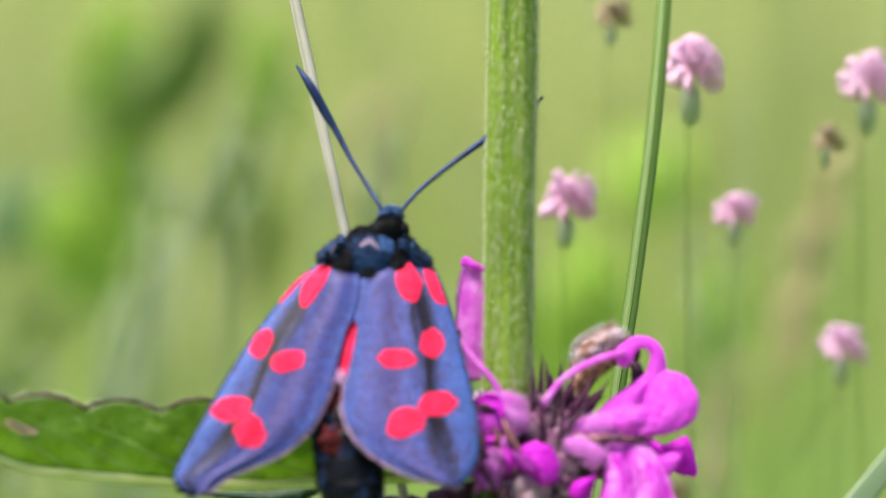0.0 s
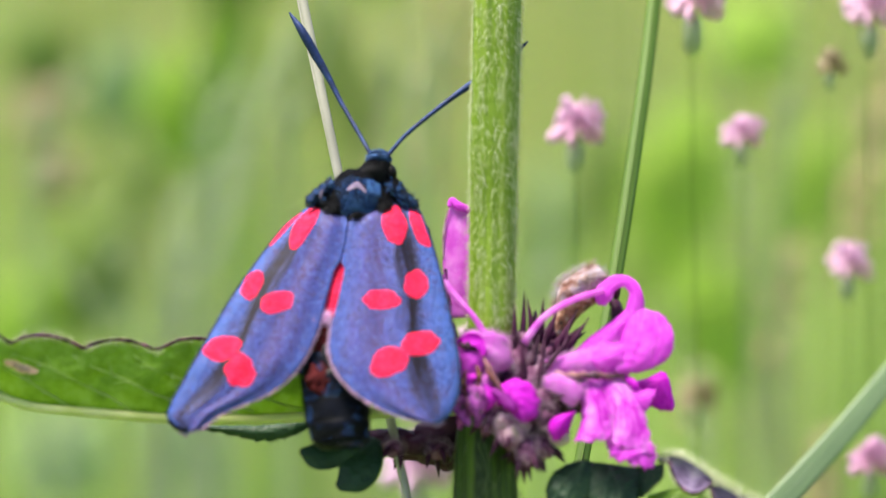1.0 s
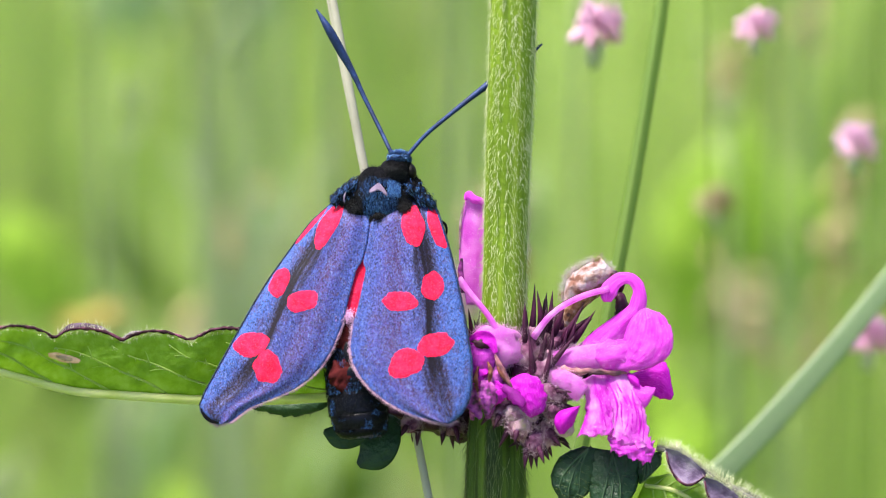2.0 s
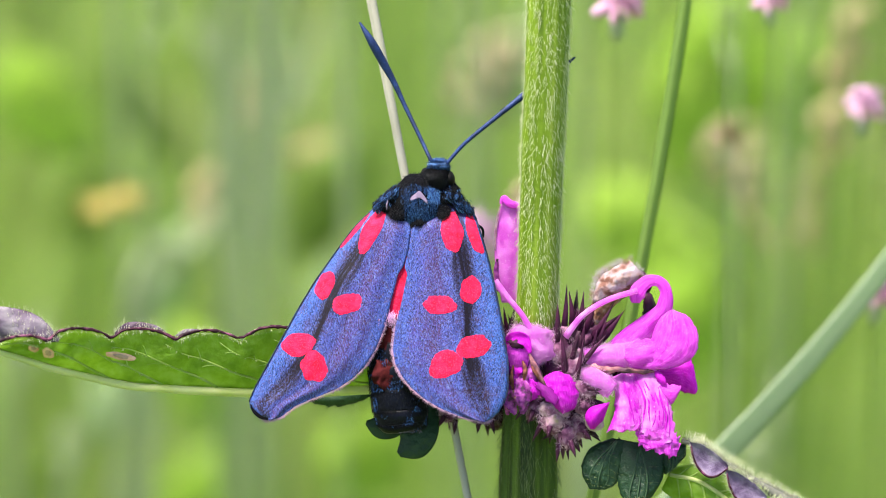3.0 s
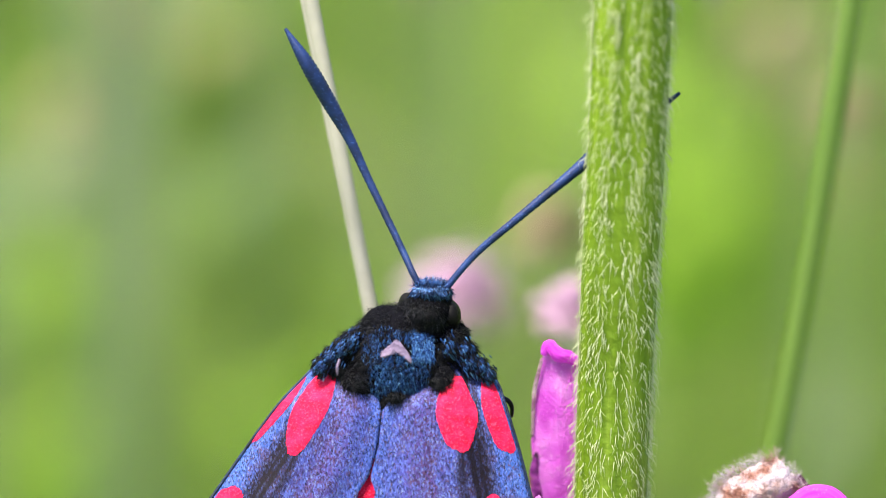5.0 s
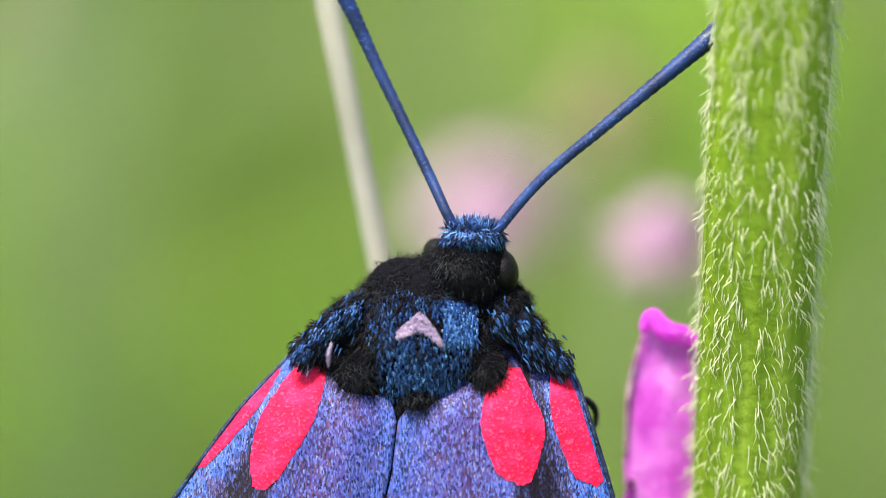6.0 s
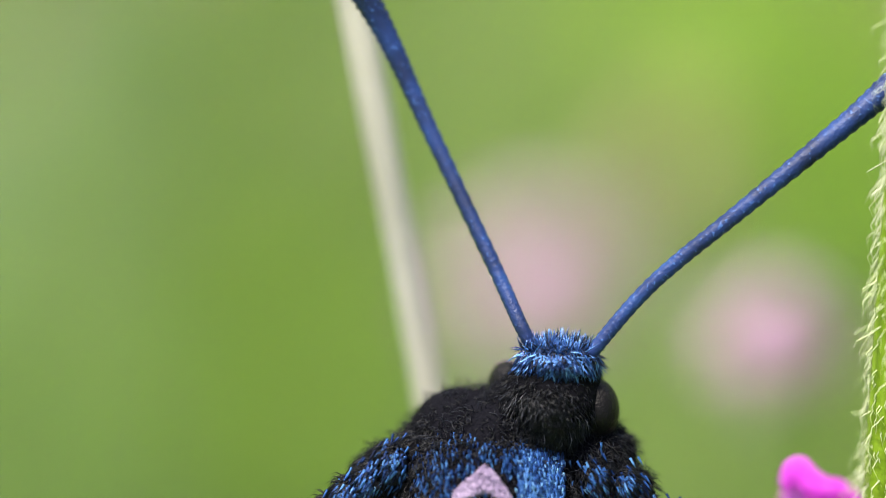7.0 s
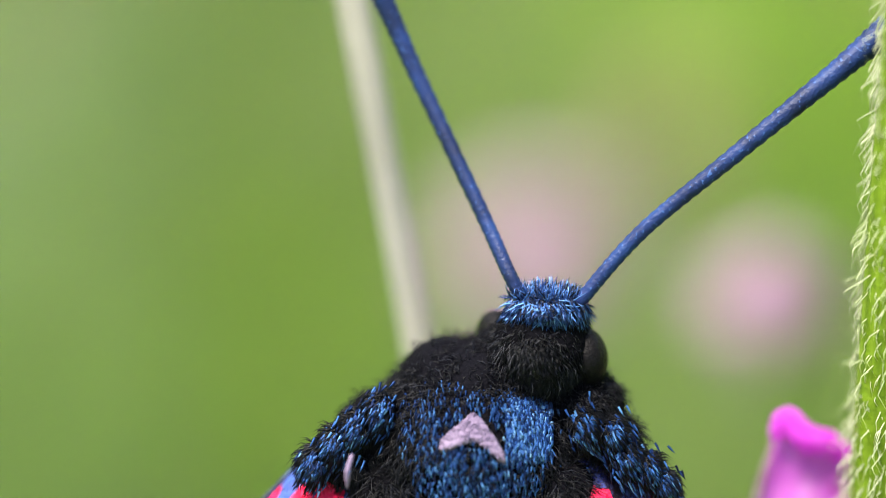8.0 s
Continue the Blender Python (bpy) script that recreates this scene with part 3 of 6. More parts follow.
def W(u, v, d=0.0):
    """A point of the whorl and its bracts, which sit round the stem's axis."""
    return L(u, v, d + curve([(1100, 1.8), (1200, 1.5), (1260, 1.0)], u))


def fuzz(g, points, length, thick, amount, spread_way=0.6, away=(0, -0.6, 0.2)):
    for k in range(amount):
        p = whorl_rng.choice(points)
        way = Vector(away) + Vector((whorl_rng.gauss(0, spread_way), whorl_rng.gauss(0, spread_way), whorl_rng.gauss(0, spread_way)))
        g.hair(p + Vector((whorl_rng.gauss(0, 1), 0, whorl_rng.gauss(0, 1))) * 0.00012, way, length * whorl_rng.uniform(0.5, 1.2), thick)


def build_whorl():
    # Core of packed green-purple calyces, the shade of the gaps put into their colour.
    for u, v, d, r, h in ((1095, 716, 0.4, 44, 26), (905, 720, 2.2, 46, 78), (960, 735, 1.6, 60, 70), (1010, 735, 0.6, 52, 72), (1040, 700, 2.0, 50, 56), (880, 770, 2.6, 50, 40),
                          (1000, 795, 0.2, 40, 36), (840, 775, 2.8, 46, 22), (926, 700, -0.4, 30, 34), (962, 704, -1.2, 26, 34), (992, 706, -2.0, 20, 40), (955, 752, -1.2, 32, 34), (790, 768, 2.6, 48, 18), (748, 764, 2.4, 32, 14)):
        g = Geo()
        g.ball(W(u, v, d), (r * UNIT, r * UNIT * 0.7, h * UNIT), lump=0.35, seed=u)
        core = part("inner_calyx", g, CALYX, plant, "dark purple calyx packed against the stem, gap shade painted in")
    # Calyx cups, pale and fuzzy, each with its teeth.
    cups = ((1000, 672, -2.2, 24, 34, 10, 0), (1022, 705, -2.4, 22, 30, 25, 0), (1050, 650, -0.6, 20, 40, 40, 0), (1028, 640, 0.4, 18, 36, 15, 0),
            (985, 800, -2.6, 24, 26, 190, 1), (1008, 828, -2.2, 22, 26, 170, 1), (1040, 775, -2.4, 20, 26, 120, 1), (955, 770, -2.4, 20, 30, 200, 1),
            (905, 665, 0.2, 14, 24, -12, 0), (1075, 690, -1.2, 20, 26, 60, 0), (1035, 745, -2.6, 22, 26, 100, 1), (1030, 815, -1.6, 22, 22, 150, 1),
            (800, 790, 1.6, 22, 14, 200, 1), (870, 792, 1.6, 24, 14, 170, 1))
    for u, v, d, r, h, lean, low in cups:
        g = Geo()
        g.ball(W(u, v, d), (r * 0.8 * UNIT, r * 0.8 * UNIT, h * UNIT), lean, lump=0.4, seed=u * 0.7, n=11, m=14)
        cup = part("calyx", g, CUP, plant, "pale fuzzy calyx cup")
        g = Geo()
        top = Vector((math.sin(radians(lean)), 0, math.cos(radians(lean))))
        across = Vector((top.z, 0, -top.x))
        for k in range(4):
            a = k * 1.5708 + u
            root = W(u, v, d) + top * h * 0.7 * UNIT + (across * math.cos(a) + Vector((0, 1, 0)) * math.sin(a)) * r * 0.8 * UNIT
            size = (44 if not low else 22) * whorl_rng.uniform(0.7, 1.25) * UNIT
            way = top + (across * math.cos(a) + Vector((0, 1, 0)) * math.sin(a)) * 0.32
            g.tube([root - way * size * 0.3, root + way * size * 0.3, root + way * size], [5.5 * UNIT, 4.4 * UNIT, 0.5 * UNIT], n=7, m=6)
        part("calyx_teeth", g, CALYX, cup, "dark purple pointed teeth")
        g = Geo()
        pts = [W(u, v, d) + Vector((math.sin(e) * r, -r * 0.8, math.cos(e) * h)) * UNIT * 0.85 for e in np.linspace(0, 6.28, 12)]
        fuzz(g, pts, 0.00050, 0.000009, 230)
        part("calyx_fuzz", g, CALYX_FUZZ, cup, kind="stuff")
    # Tall single teeth that stand out of the whorl.
    for a, b in (((1004, 828), (1014, 872)), ((992, 818), (966, 836)), ((1018, 835), (1024, 856)), ((1040, 812), (1068, 832)), ((990, 660), (996, 606)), ((1012, 700), (1004, 640)), ((1002, 655), (1010, 560)), ((1020, 640), (1014, 572)), ((1030, 640), (1040, 573)), ((1040, 645), (1062, 588)), ((1055, 655), (1094, 592)),
                 ((1070, 660), (1112, 606)), ((985, 690), (976, 612)), ((1000, 690), (990, 640)), ((1030, 690), (1042, 628)), ((1024, 700), (1036, 655)),
                 ((900, 655), (917, 600)), ((915, 660), (905, 612)), ((1085, 672), (1108, 640)), ((1108, 674), (1132, 658)), ((1006, 730), (1000, 638)), ((1022, 745), (1040, 660)), ((965, 672), (962, 626)), ((950, 668), (940, 630)), ((1010, 690), (1030, 600)), ((1060, 678), (1080, 622)), ((1050, 690), (1064, 640)), ((940, 690), (932, 650))):
        g = Geo()
        m = ((a[0] * 0.6 + b[0] * 0.4) + 2, a[1] * 0.6 + b[1] * 0.4)
        d = (-3.2 if a[1] > 720 and b[1] < a[1] else -1.6) if a[0] > 935 else 1.2
        g.tube([W(*a, d + 0.6), W(*m, d), W(*b, d - 0.2)], [7.5 * UNIT, 5 * UNIT, 0.4 * UNIT], n=10, m=8, flat=0.6)
        part("calyx_tooth", g, CALYX, core)


build_whorl()


def petal(name, spine, widths, mat, label, cup=0.3, wave=0.1, thick=0.00006, face=(0, -1, 0), n=34, m=17, freq=2.0, jag=0.0, parent=None, rough=0.055):
    g = Geo()
    g.ribbon([W(*q) for q in spine], [w * UNIT for w in widths], face, n, m, cup, wave, freq, jag, spine[0][0] * 0.13, rough)
    return part(name, g, mat, parent or plant, label, thick=thick)


def corolla_tube(spine, radii, mat, label, fuzzy=0, lump=0.1):
    g = Geo()
    g.tube([W(*q) for q in spine], [r * UNIT for r in radii], n=18, m=14, lump=lump, seed=spine[0][0])
    ob = part("corolla_tube", g, mat, plant, label)
    if fuzzy:
        pts = [q for q in g.v if q.y < W(*spine[0]).y + 0.001]
        h = Geo()
        fuzz(h, pts, 0.00022, 0.000008, int(fuzzy * 1.6), 0.7)
        part("petal_fuzz", h, FUZZ, ob, kind="stuff")
    return ob


def sheet(name, a, b, d0, d1, mat, label, bulge=0.4, frill=0.0, rough=0.03, thick=0.00006, n=34, m=19, parent=None, fuzzy=0):
    """A thin curved lobe between two edges of the plan; d0 and d1 are its depths at root and tip."""
    ea = spread([W(q[0], q[1], d0 + (d1 - d0) * k / (len(a) - 1)) for k, q in enumerate(a)], n)
    eb = spread([W(q[0], q[1], d0 + (d1 - d0) * k / (len(b) - 1)) for k, q in enumerate(b)], n)
    rows = []
    for j in range(n):
        f, row = j / (n - 1), []
        for i in range(m):
            t = i / (m - 1)
            p, across = ea[j].lerp(eb[j], t), eb[j] - ea[j]
            w = across.length
            k = max(abs(2 * t - 1) ** 6, f ** 6)
            q = p * 2400
            lift = bulge * 0.001 * math.sin(3.14159 * t) ** 0.8 * math.sin(3.14159 * (0.12 + 0.8 * f))
            lift += rough * w * (noise.noise(q) + 0.6 * noise.noise(q * 2.6) + 0.35 * noise.noise(q * 6.1)) + frill * 0.5 * w * k * noise.noise(q * 2.0)
            jag = frill * w * k * (noise.noise(q * 1.7) + 0.7 * noise.noise(q * 4.3))
            row.append(p + Vector((jag * 0.6, -lift, jag)))
        rows.append(row)
    g = Geo()
    g.grid(rows)
    ob = part(name, g, mat, parent or plant, label, thick=thick)
    if fuzzy:
        h = Geo()
        for k in range(fuzzy):
            p = whorl_rng.choice(whorl_rng.choice(rows))
            h.hair(p + Vector((whorl_rng.gauss(0, 1), 0, whorl_rng.gauss(0, 1))) * 0.00008, (whorl_rng.gauss(0, 0.5), -1, whorl_rng.gauss(0, 0.5)), whorl_rng.uniform(0.00006, 0.00016), 0.000007)
        part("petal_fuzz", h, FUZZ, ob, kind="stuff")
    return ob, rows


def streak(ob, rows, path, width):
    """A dark line that runs over a lobe, path in shares of its length and width."""
    n, m = len(rows) - 1, len(rows[0]) - 1
    g = Geo()
    pts = [rows[round(f * n)][round(t * m)] + Vector((0, -0.00002, 0)) for f, t in path]
    g.tube(pts, [width * 0.25 * UNIT, width * 0.55 * UNIT, width * 0.45 * UNIT, width * 0.15 * UNIT], n=22, m=6, flat=0.2, lump=0.7, seed=path[0][1] * 9)
    part("streak", g, PETAL_DEEP, ob, "dark magenta streak")


def build_flowers():
    # Open flower: downy tube, hooked upper lip, a broad side lobe and a folded lobe behind.
    corolla_tube([(1035, 692, -1.6), (1080, 687, -2.2), (1125, 688, -2.4), (1165, 684, -2.1)], [15, 20, 23, 19], PETAL_PALE, "downy lilac flower tube", 2600, 0.25)
    corolla_tube([(1086, 686, -1.8), (1120, 687, -2.5), (1155, 684, -2.7), (1195, 672, -2.0)], [10, 21, 27, 16], PETAL, "magenta mouth of the flower tube", 900, 0.3)
    sheet("throat", [(1074, 684), (1096, 652), (1132, 624), (1166, 600), (1180, 575)], [(1110, 684), (1140, 672), (1164, 652), (1188, 620), (1197, 580)], -1.6, -2.1, PETAL, "magenta flower throat", 0.5, 0.03, fuzzy=500)
    g = Geo()
    g.tube([W(1160, 640, -1.7), W(1182, 605, -2.0), W(1186, 574, -2.2), W(1174, 556, -2.3), W(1157, 554, -2.4), W(1142, 565, -2.5), W(1134, 581, -2.6),
            W(1133, 594, -2.6)], [u * UNIT for u in (16, 15, 11, 10, 11, 13, 14, 7)], n=34, m=16, flat=0.5, lump=0.12)
    part("upper_lip", g, PETAL, plant, "hooked magenta upper lip")
    sheet("side_lobe", [(1146, 708), (1150, 685), (1159, 660), (1168, 635), (1180, 617), (1196, 606)], [(1158, 713), (1202, 709), (1238, 686), (1243, 648), (1226, 619), (1199, 606)],
          -3.3, -3.0, PETAL, "broad rounded magenta lobe", 0.35, 0.05, 0.035, fuzzy=700)
    sheet("back_lobe", [(1166, 712), (1200, 698), (1230, 692), (1243, 745)], [(1166, 722), (1190, 738), (1215, 750), (1238, 754)], -0.6, -0.2, PETAL_DEEP, "deep magenta folded lobe", 0.5, 0.05)
    g = Geo()
    g.tube([W(1146, 578, -1.2), W(1155, 588, -1.3), W(1154, 606, -1.4), W(1148, 618, -1.4)], [u * UNIT for u in (6, 10, 9, 3)], n=14, m=10, lump=0.7)
    part("stamen", g, CALYX, plant, "dark stamen")
    # Browned tissue and the shade under the tube, both in one brown strip.
    g = Geo()
    g.tube([W(1034, 706, -2.2), W(1070, 711, -3.0), W(1115, 714, -3.3), W(1166, 716, -3.2)], [u * UNIT for u in (3, 6, 5, 2)], n=30, m=10, lump=1.3, flat=0.6)
    part("brown_seam", g, SEAM, plant, "browned seam between the lips, tube shade in its colour")
    # Drooping lower lip, streaked, its rim frilled.
    corolla_tube([(1036, 720, -2.6), (1062, 728, -3.0), (1092, 750, -3.1)], [12, 17, 15], PETAL_PALE, "downy lilac flower tube", 2000, 0.2)
    lip, rows = sheet("lower_lip", [(1086, 728), (1096, 758), (1093, 795), (1083, 823)], [(1128, 708), (1138, 755), (1143, 795), (1141, 817)], -2.7, -3.3, PETAL_STREAKED, "pale magenta lip lobe with dark streaks", 0.35, 0.12, 0.04, fuzzy=500)
    for path in (((0.12, 0.5), (0.4, 0.55), (0.7, 0.72), (0.95, 0.85)), ((0.2, 0.7), (0.5, 0.8), (0.75, 0.93), (0.98, 0.95))):
        streak(lip, rows, path, 2.6)
    lip, rows = sheet("lower_lip", [(1112, 710), (1134, 760), (1141, 800), (1138, 826)], [(1168, 708), (1190, 755), (1202, 805), (1207, 850)], -2.7, -3.2, PETAL_STREAKED, "pale magenta lip lobe with dark streaks", 0.5, 0.10, 0.04, fuzzy=600)
    for path in (((0.1, 0.2), (0.35, 0.2), (0.6, 0.12), (0.9, 0.08)), ((0.15, 0.45), (0.4, 0.5), (0.6, 0.45), (0.8, 0.35)), ((0.25, 0.75), (0.4, 0.7), (0.55, 0.72), (0.75, 0.6)),
                 ((0.3, 0.92), (0.5, 0.88), (0.7, 0.85), (0.9, 0.8)), ((0.2, 0.32), (0.4, 0.34), (0.55, 0.3), (0.7, 0.26)), ((0.3, 0.6), (0.45, 0.6), (0.65, 0.55), (0.85, 0.5)), ((0.45, 0.8), (0.6, 0.78), (0.75, 0.72), (0.92, 0.66))):
        streak(lip, rows, path, 2.8)
    sheet("lip_rim", [(1134, 812), (1134, 828), (1139, 842), (1150, 852)], [(1196, 816), (1205, 836), (1208, 854), (1204, 869)], -3.0, -3.1, PETAL, "magenta frilled rim", 0.25, 0.14, 0.05)
    sheet("lip_corner", [(1158, 721), (1178, 735), (1196, 739), (1213, 742)], [(1168, 745), (1184, 764), (1198, 772), (1212, 750)], -2.7, -3.2, PETAL, "magenta lip corner", 0.3, 0.1)
    sheet("lip_fold", [(1164, 714), (1174, 716), (1184, 724), (1188, 738)], [(1166, 722), (1170, 732), (1178, 738), (1186, 741)], -2.9, -3.2, PETAL_DEEP, "small deep magenta fold", 0.3, 0.1)
    # Small front flower and a bud.
    sheet("front_lobe", [(988, 716), (966, 729), (964, 752), (982, 773), (1001, 790)], [(999, 716), (1023, 729), (1031, 754), (1026, 780), (1005, 792)], -3.0, -3.3, PETAL_DEEP, "bright magenta rounded lobe", 0.7, 0.10, 0.04, fuzzy=300)
    sheet("front_fold", [(952, 738), (960, 750), (974, 768), (988, 776)], [(966, 734), (984, 748), (996, 764), (992, 776)], -3.6, -4.0, PETAL_DARK, "dark magenta mouth fold", 0.2, 0.12)
    g = Geo()
    g.ball(W(986, 782, -2.5), (30 * UNIT, 24 * UNIT, 18 * UNIT), 14, lump=0.25)
    cup = part("flower_cup", g, CUP_PALE, plant, "whitish downy flower base")
    h = Geo()
    fuzz(h, [q for q in g.v if q.y < W(0, 0, -2.3).y], 0.00028, 0.000008, 600, 0.8)
    part("cup_fuzz", h, FUZZ, cup, kind="stuff")
    sheet("bud", [(1052, 818), (1043, 798), (1052, 780), (1086, 770)], [(1060, 818), (1074, 804), (1080, 790), (1087, 771)], -2.9, -3.1, PETAL_DEEP, "magenta bud", 0.7, 0.03)
    g = Geo()
    g.ball(W(1060, 806, -2.5), (17 * UNIT, 16 * UNIT, 16 * UNIT), 30, lump=0.15)
    part("bud_cup", g, CUP_PALE, plant, "pale bud base")
    # Hooded downy flower next to the moth, its lower lip withered.
    g = Geo()
    g.ball(W(945, 668, -2.2), (46 * UNIT, 34 * UNIT, 36 * UNIT), 10, lump=0.28, n=24, m=30, seed=2)
    hood = part("hood", g, PETAL_PALE, plant, "downy lilac hooded lip")
    pts = [q for q in g.v if q.y < W(0, 0, -1.9).y and (q.z > W(0, 656).z or q.x > W(934, 0).x)]
    h = Geo()
    fuzz(h, pts, 0.00022, 0.000008, 6500, 0.7)
    part("petal_fuzz", h, FUZZ, hood, kind="stuff")
    petal("hood_lip", [(900, 664, -3.0), (918, 656, -3.7), (936, 662, -3.85), (946, 684, -3.8)], [4, 9, 9, 3], PETAL_DEEP, "magenta mouth of the hood", -0.3, 0.2)
    # Solid dark lump standing in for the shaded hollow of the mouth.
    g = Geo()
    g.ball(W(920, 669, -3.75), (13 * UNIT, 5 * UNIT, 6 * UNIT), 24, lump=0.8)
    part("mouth_shade", g, CALYX, plant, "dark lump for the shaded flower mouth")
    sheet("hood_throat", [(900, 670), (902, 690), (908, 716)], [(942, 676), (944, 694), (938, 718)], -3.6, -3.2, PETAL, "magenta throat below the hood", 0.3, 0.1)
    for k in range(10):
        u0, v0 = whorl_rng.uniform(902, 946), whorl_rng.uniform(686, 745)
        v1 = min(v0 + whorl_rng.uniform(45, 80), 800)
        d = whorl_rng.uniform(-3.4, -2.3)
        petal("withered_lip", [(u0, v0, d), (u0 + whorl_rng.gauss(0, 6), v0 * 0.5 + v1 * 0.5, d - 0.4), (u0 + whorl_rng.gauss(0, 10), v1, d)], [5, whorl_rng.uniform(9, 16), 3],
              (PETAL_OLD, PETAL_DARK, PETAL_OLD, PETAL_OLD, PETAL_DEEP)[k % 5], "withered purple and brown lip", whorl_rng.uniform(-0.5, 0.5), 0.45, freq=whorl_rng.uniform(0.6, 1.6), jag=0.45, rough=0.10, n=30, m=13)
    for a, m, b in (((932, 698), (937, 716), (934, 736)), ((945, 690), (954, 716), (970, 742)), ((916, 706), (912, 730), (918, 756))):
        petal("withered_scrap", [(*a, -3.7), (*m, -4.0), (*b, -3.6)], [1.5, 4, 1.5], SCRAP, "orange-brown withered petal edge", 0.5, 0.5, freq=1.3, jag=0.5, rough=0.12, n=24, m=9)
    petal("withered_lip", [(944, 686, -3.8), (955, 710, -4.0), (975, 746, -3.7)], [2, 5, 2], SEAM, "withered brown petal scrap", 0.5, 0.3, jag=0.3, rough=0.1)
    # Upright lobe behind the stem, and two styles.
    sheet("upright_lobe", [(894, 592), (885, 545), (881, 492), (886, 440), (896, 409)], [(926, 592), (931, 545), (934, 492), (934, 455), (930, 425)], -0.2, -1.35, PETAL_PALE, "upright lilac petal with a bright folded rim", 0.3, 0.02, 0.02)
    g = Geo()
    g.tube([W(893, 418, -1.5), W(897, 408, -1.55), W(907, 416, -1.6), W(918, 420, -1.5), W(930, 427, -1.4)], [3 * UNIT, 5.5 * UNIT, 7 * UNIT, 6.5 * UNIT, 4.5 * UNIT], n=24, m=12, flat=0.7, lump=0.25)
    part("petal_tip", g, PETAL, plant, "bright magenta rolled tip")
    petal("petal_edge", [(882, 500, -0.9), (884, 455, -1.2), (891, 422, -1.45)], [1.2, 2.2, 1.4], CUP_PALE, "yellowish petal edge", 0.2, 0.1)
    petal("petal_foot", [(886, 515, -0.9), (884, 540, -0.7), (890, 572, -0.5)], [2, 5, 5], PETAL_OLD, "browned petal edge", 0.3, 0.2)
    for spine in ([(882, 556, -3.0), (905, 585, -3.1), (930, 615, -3.1), (950, 648, -2.9)], [(1008, 655, -2.6), (1040, 615, -2.9), (1085, 588, -3.0), (1136, 572, -2.9)]):
        g = Geo()
        g.tube([W(*q) for q in spine], [7 * UNIT, 5.2 * UNIT, 5 * UNIT, 5.4 * UNIT], n=20, m=10)
        part("style", g, PETAL_PALE, plant, "lilac style")
    # Dead flower, curled over: brown below, bleached and woolly on top.
    sheet("dead_petal", [(1050, 636), (1052, 602), (1060, 578), (1068, 556)], [(1074, 630), (1092, 600), (1122, 578), (1146, 566)], -0.6, -1.2, DEAD_BROWN, "dead orange-brown petal", 1.0, 0.06, 0.06, 0.00012)
    dead, rows = sheet("dead_flower", [(1056, 592), (1062, 558), (1082, 536), (1122, 517)], [(1100, 584), (1124, 568), (1142, 554), (1150, 548)], -1.2, -1.6, WOOL, "dead flower with a bleached woolly top", 1.3, 0.10, 0.09, 0.00012)
    h = Geo()
    fuzz(h, [q for row in rows for q in row], 0.00034, 0.000008, 2600, 0.8, (0, -0.4, 0.5))
    fuzz(h, [row[0] for row in rows], 0.00045, 0.000008, 700, 0.5, (-0.5, -0.2, 0.6))
    part("dead_fuzz", h, WOOL, dead, kind="stuff")
    g = Geo()
    g.tube([W(1118, 545, -1.0), W(1140, 545, -1.2), W(1156, 560, -1.2), W(1150, 578, -1.0)], [u * UNIT for u in (4, 8, 7, 2)], n=20, m=10, lump=0.5)
    part("dead_curl", g, CALYX, plant, "dark curled tip of the dead flower")


build_flowers()


def leaf_hair(points, amount, length, mat, parent, away, rng):
    g = Geo()
    for k in range(amount):
        i = rng.randrange(len(points) - 1)
        p = points[i].lerp(points[i + 1], rng.random())
        g.hair(p, Vector(away) + Vector((rng.gauss(0, 0.4), rng.gauss(0, 0.3), rng.gauss(0, 0.25))), length * rng.uniform(0.4, 1.2), 0.000010)
    part("leaf_hair", g, mat, parent, kind="stuff")


def leaf_depth(u):
    return curve([(-260, -5.6), (0, -4.1), (100, -3.0), (220, -0.4), (560, 1.9), (930, 2.4)], u)


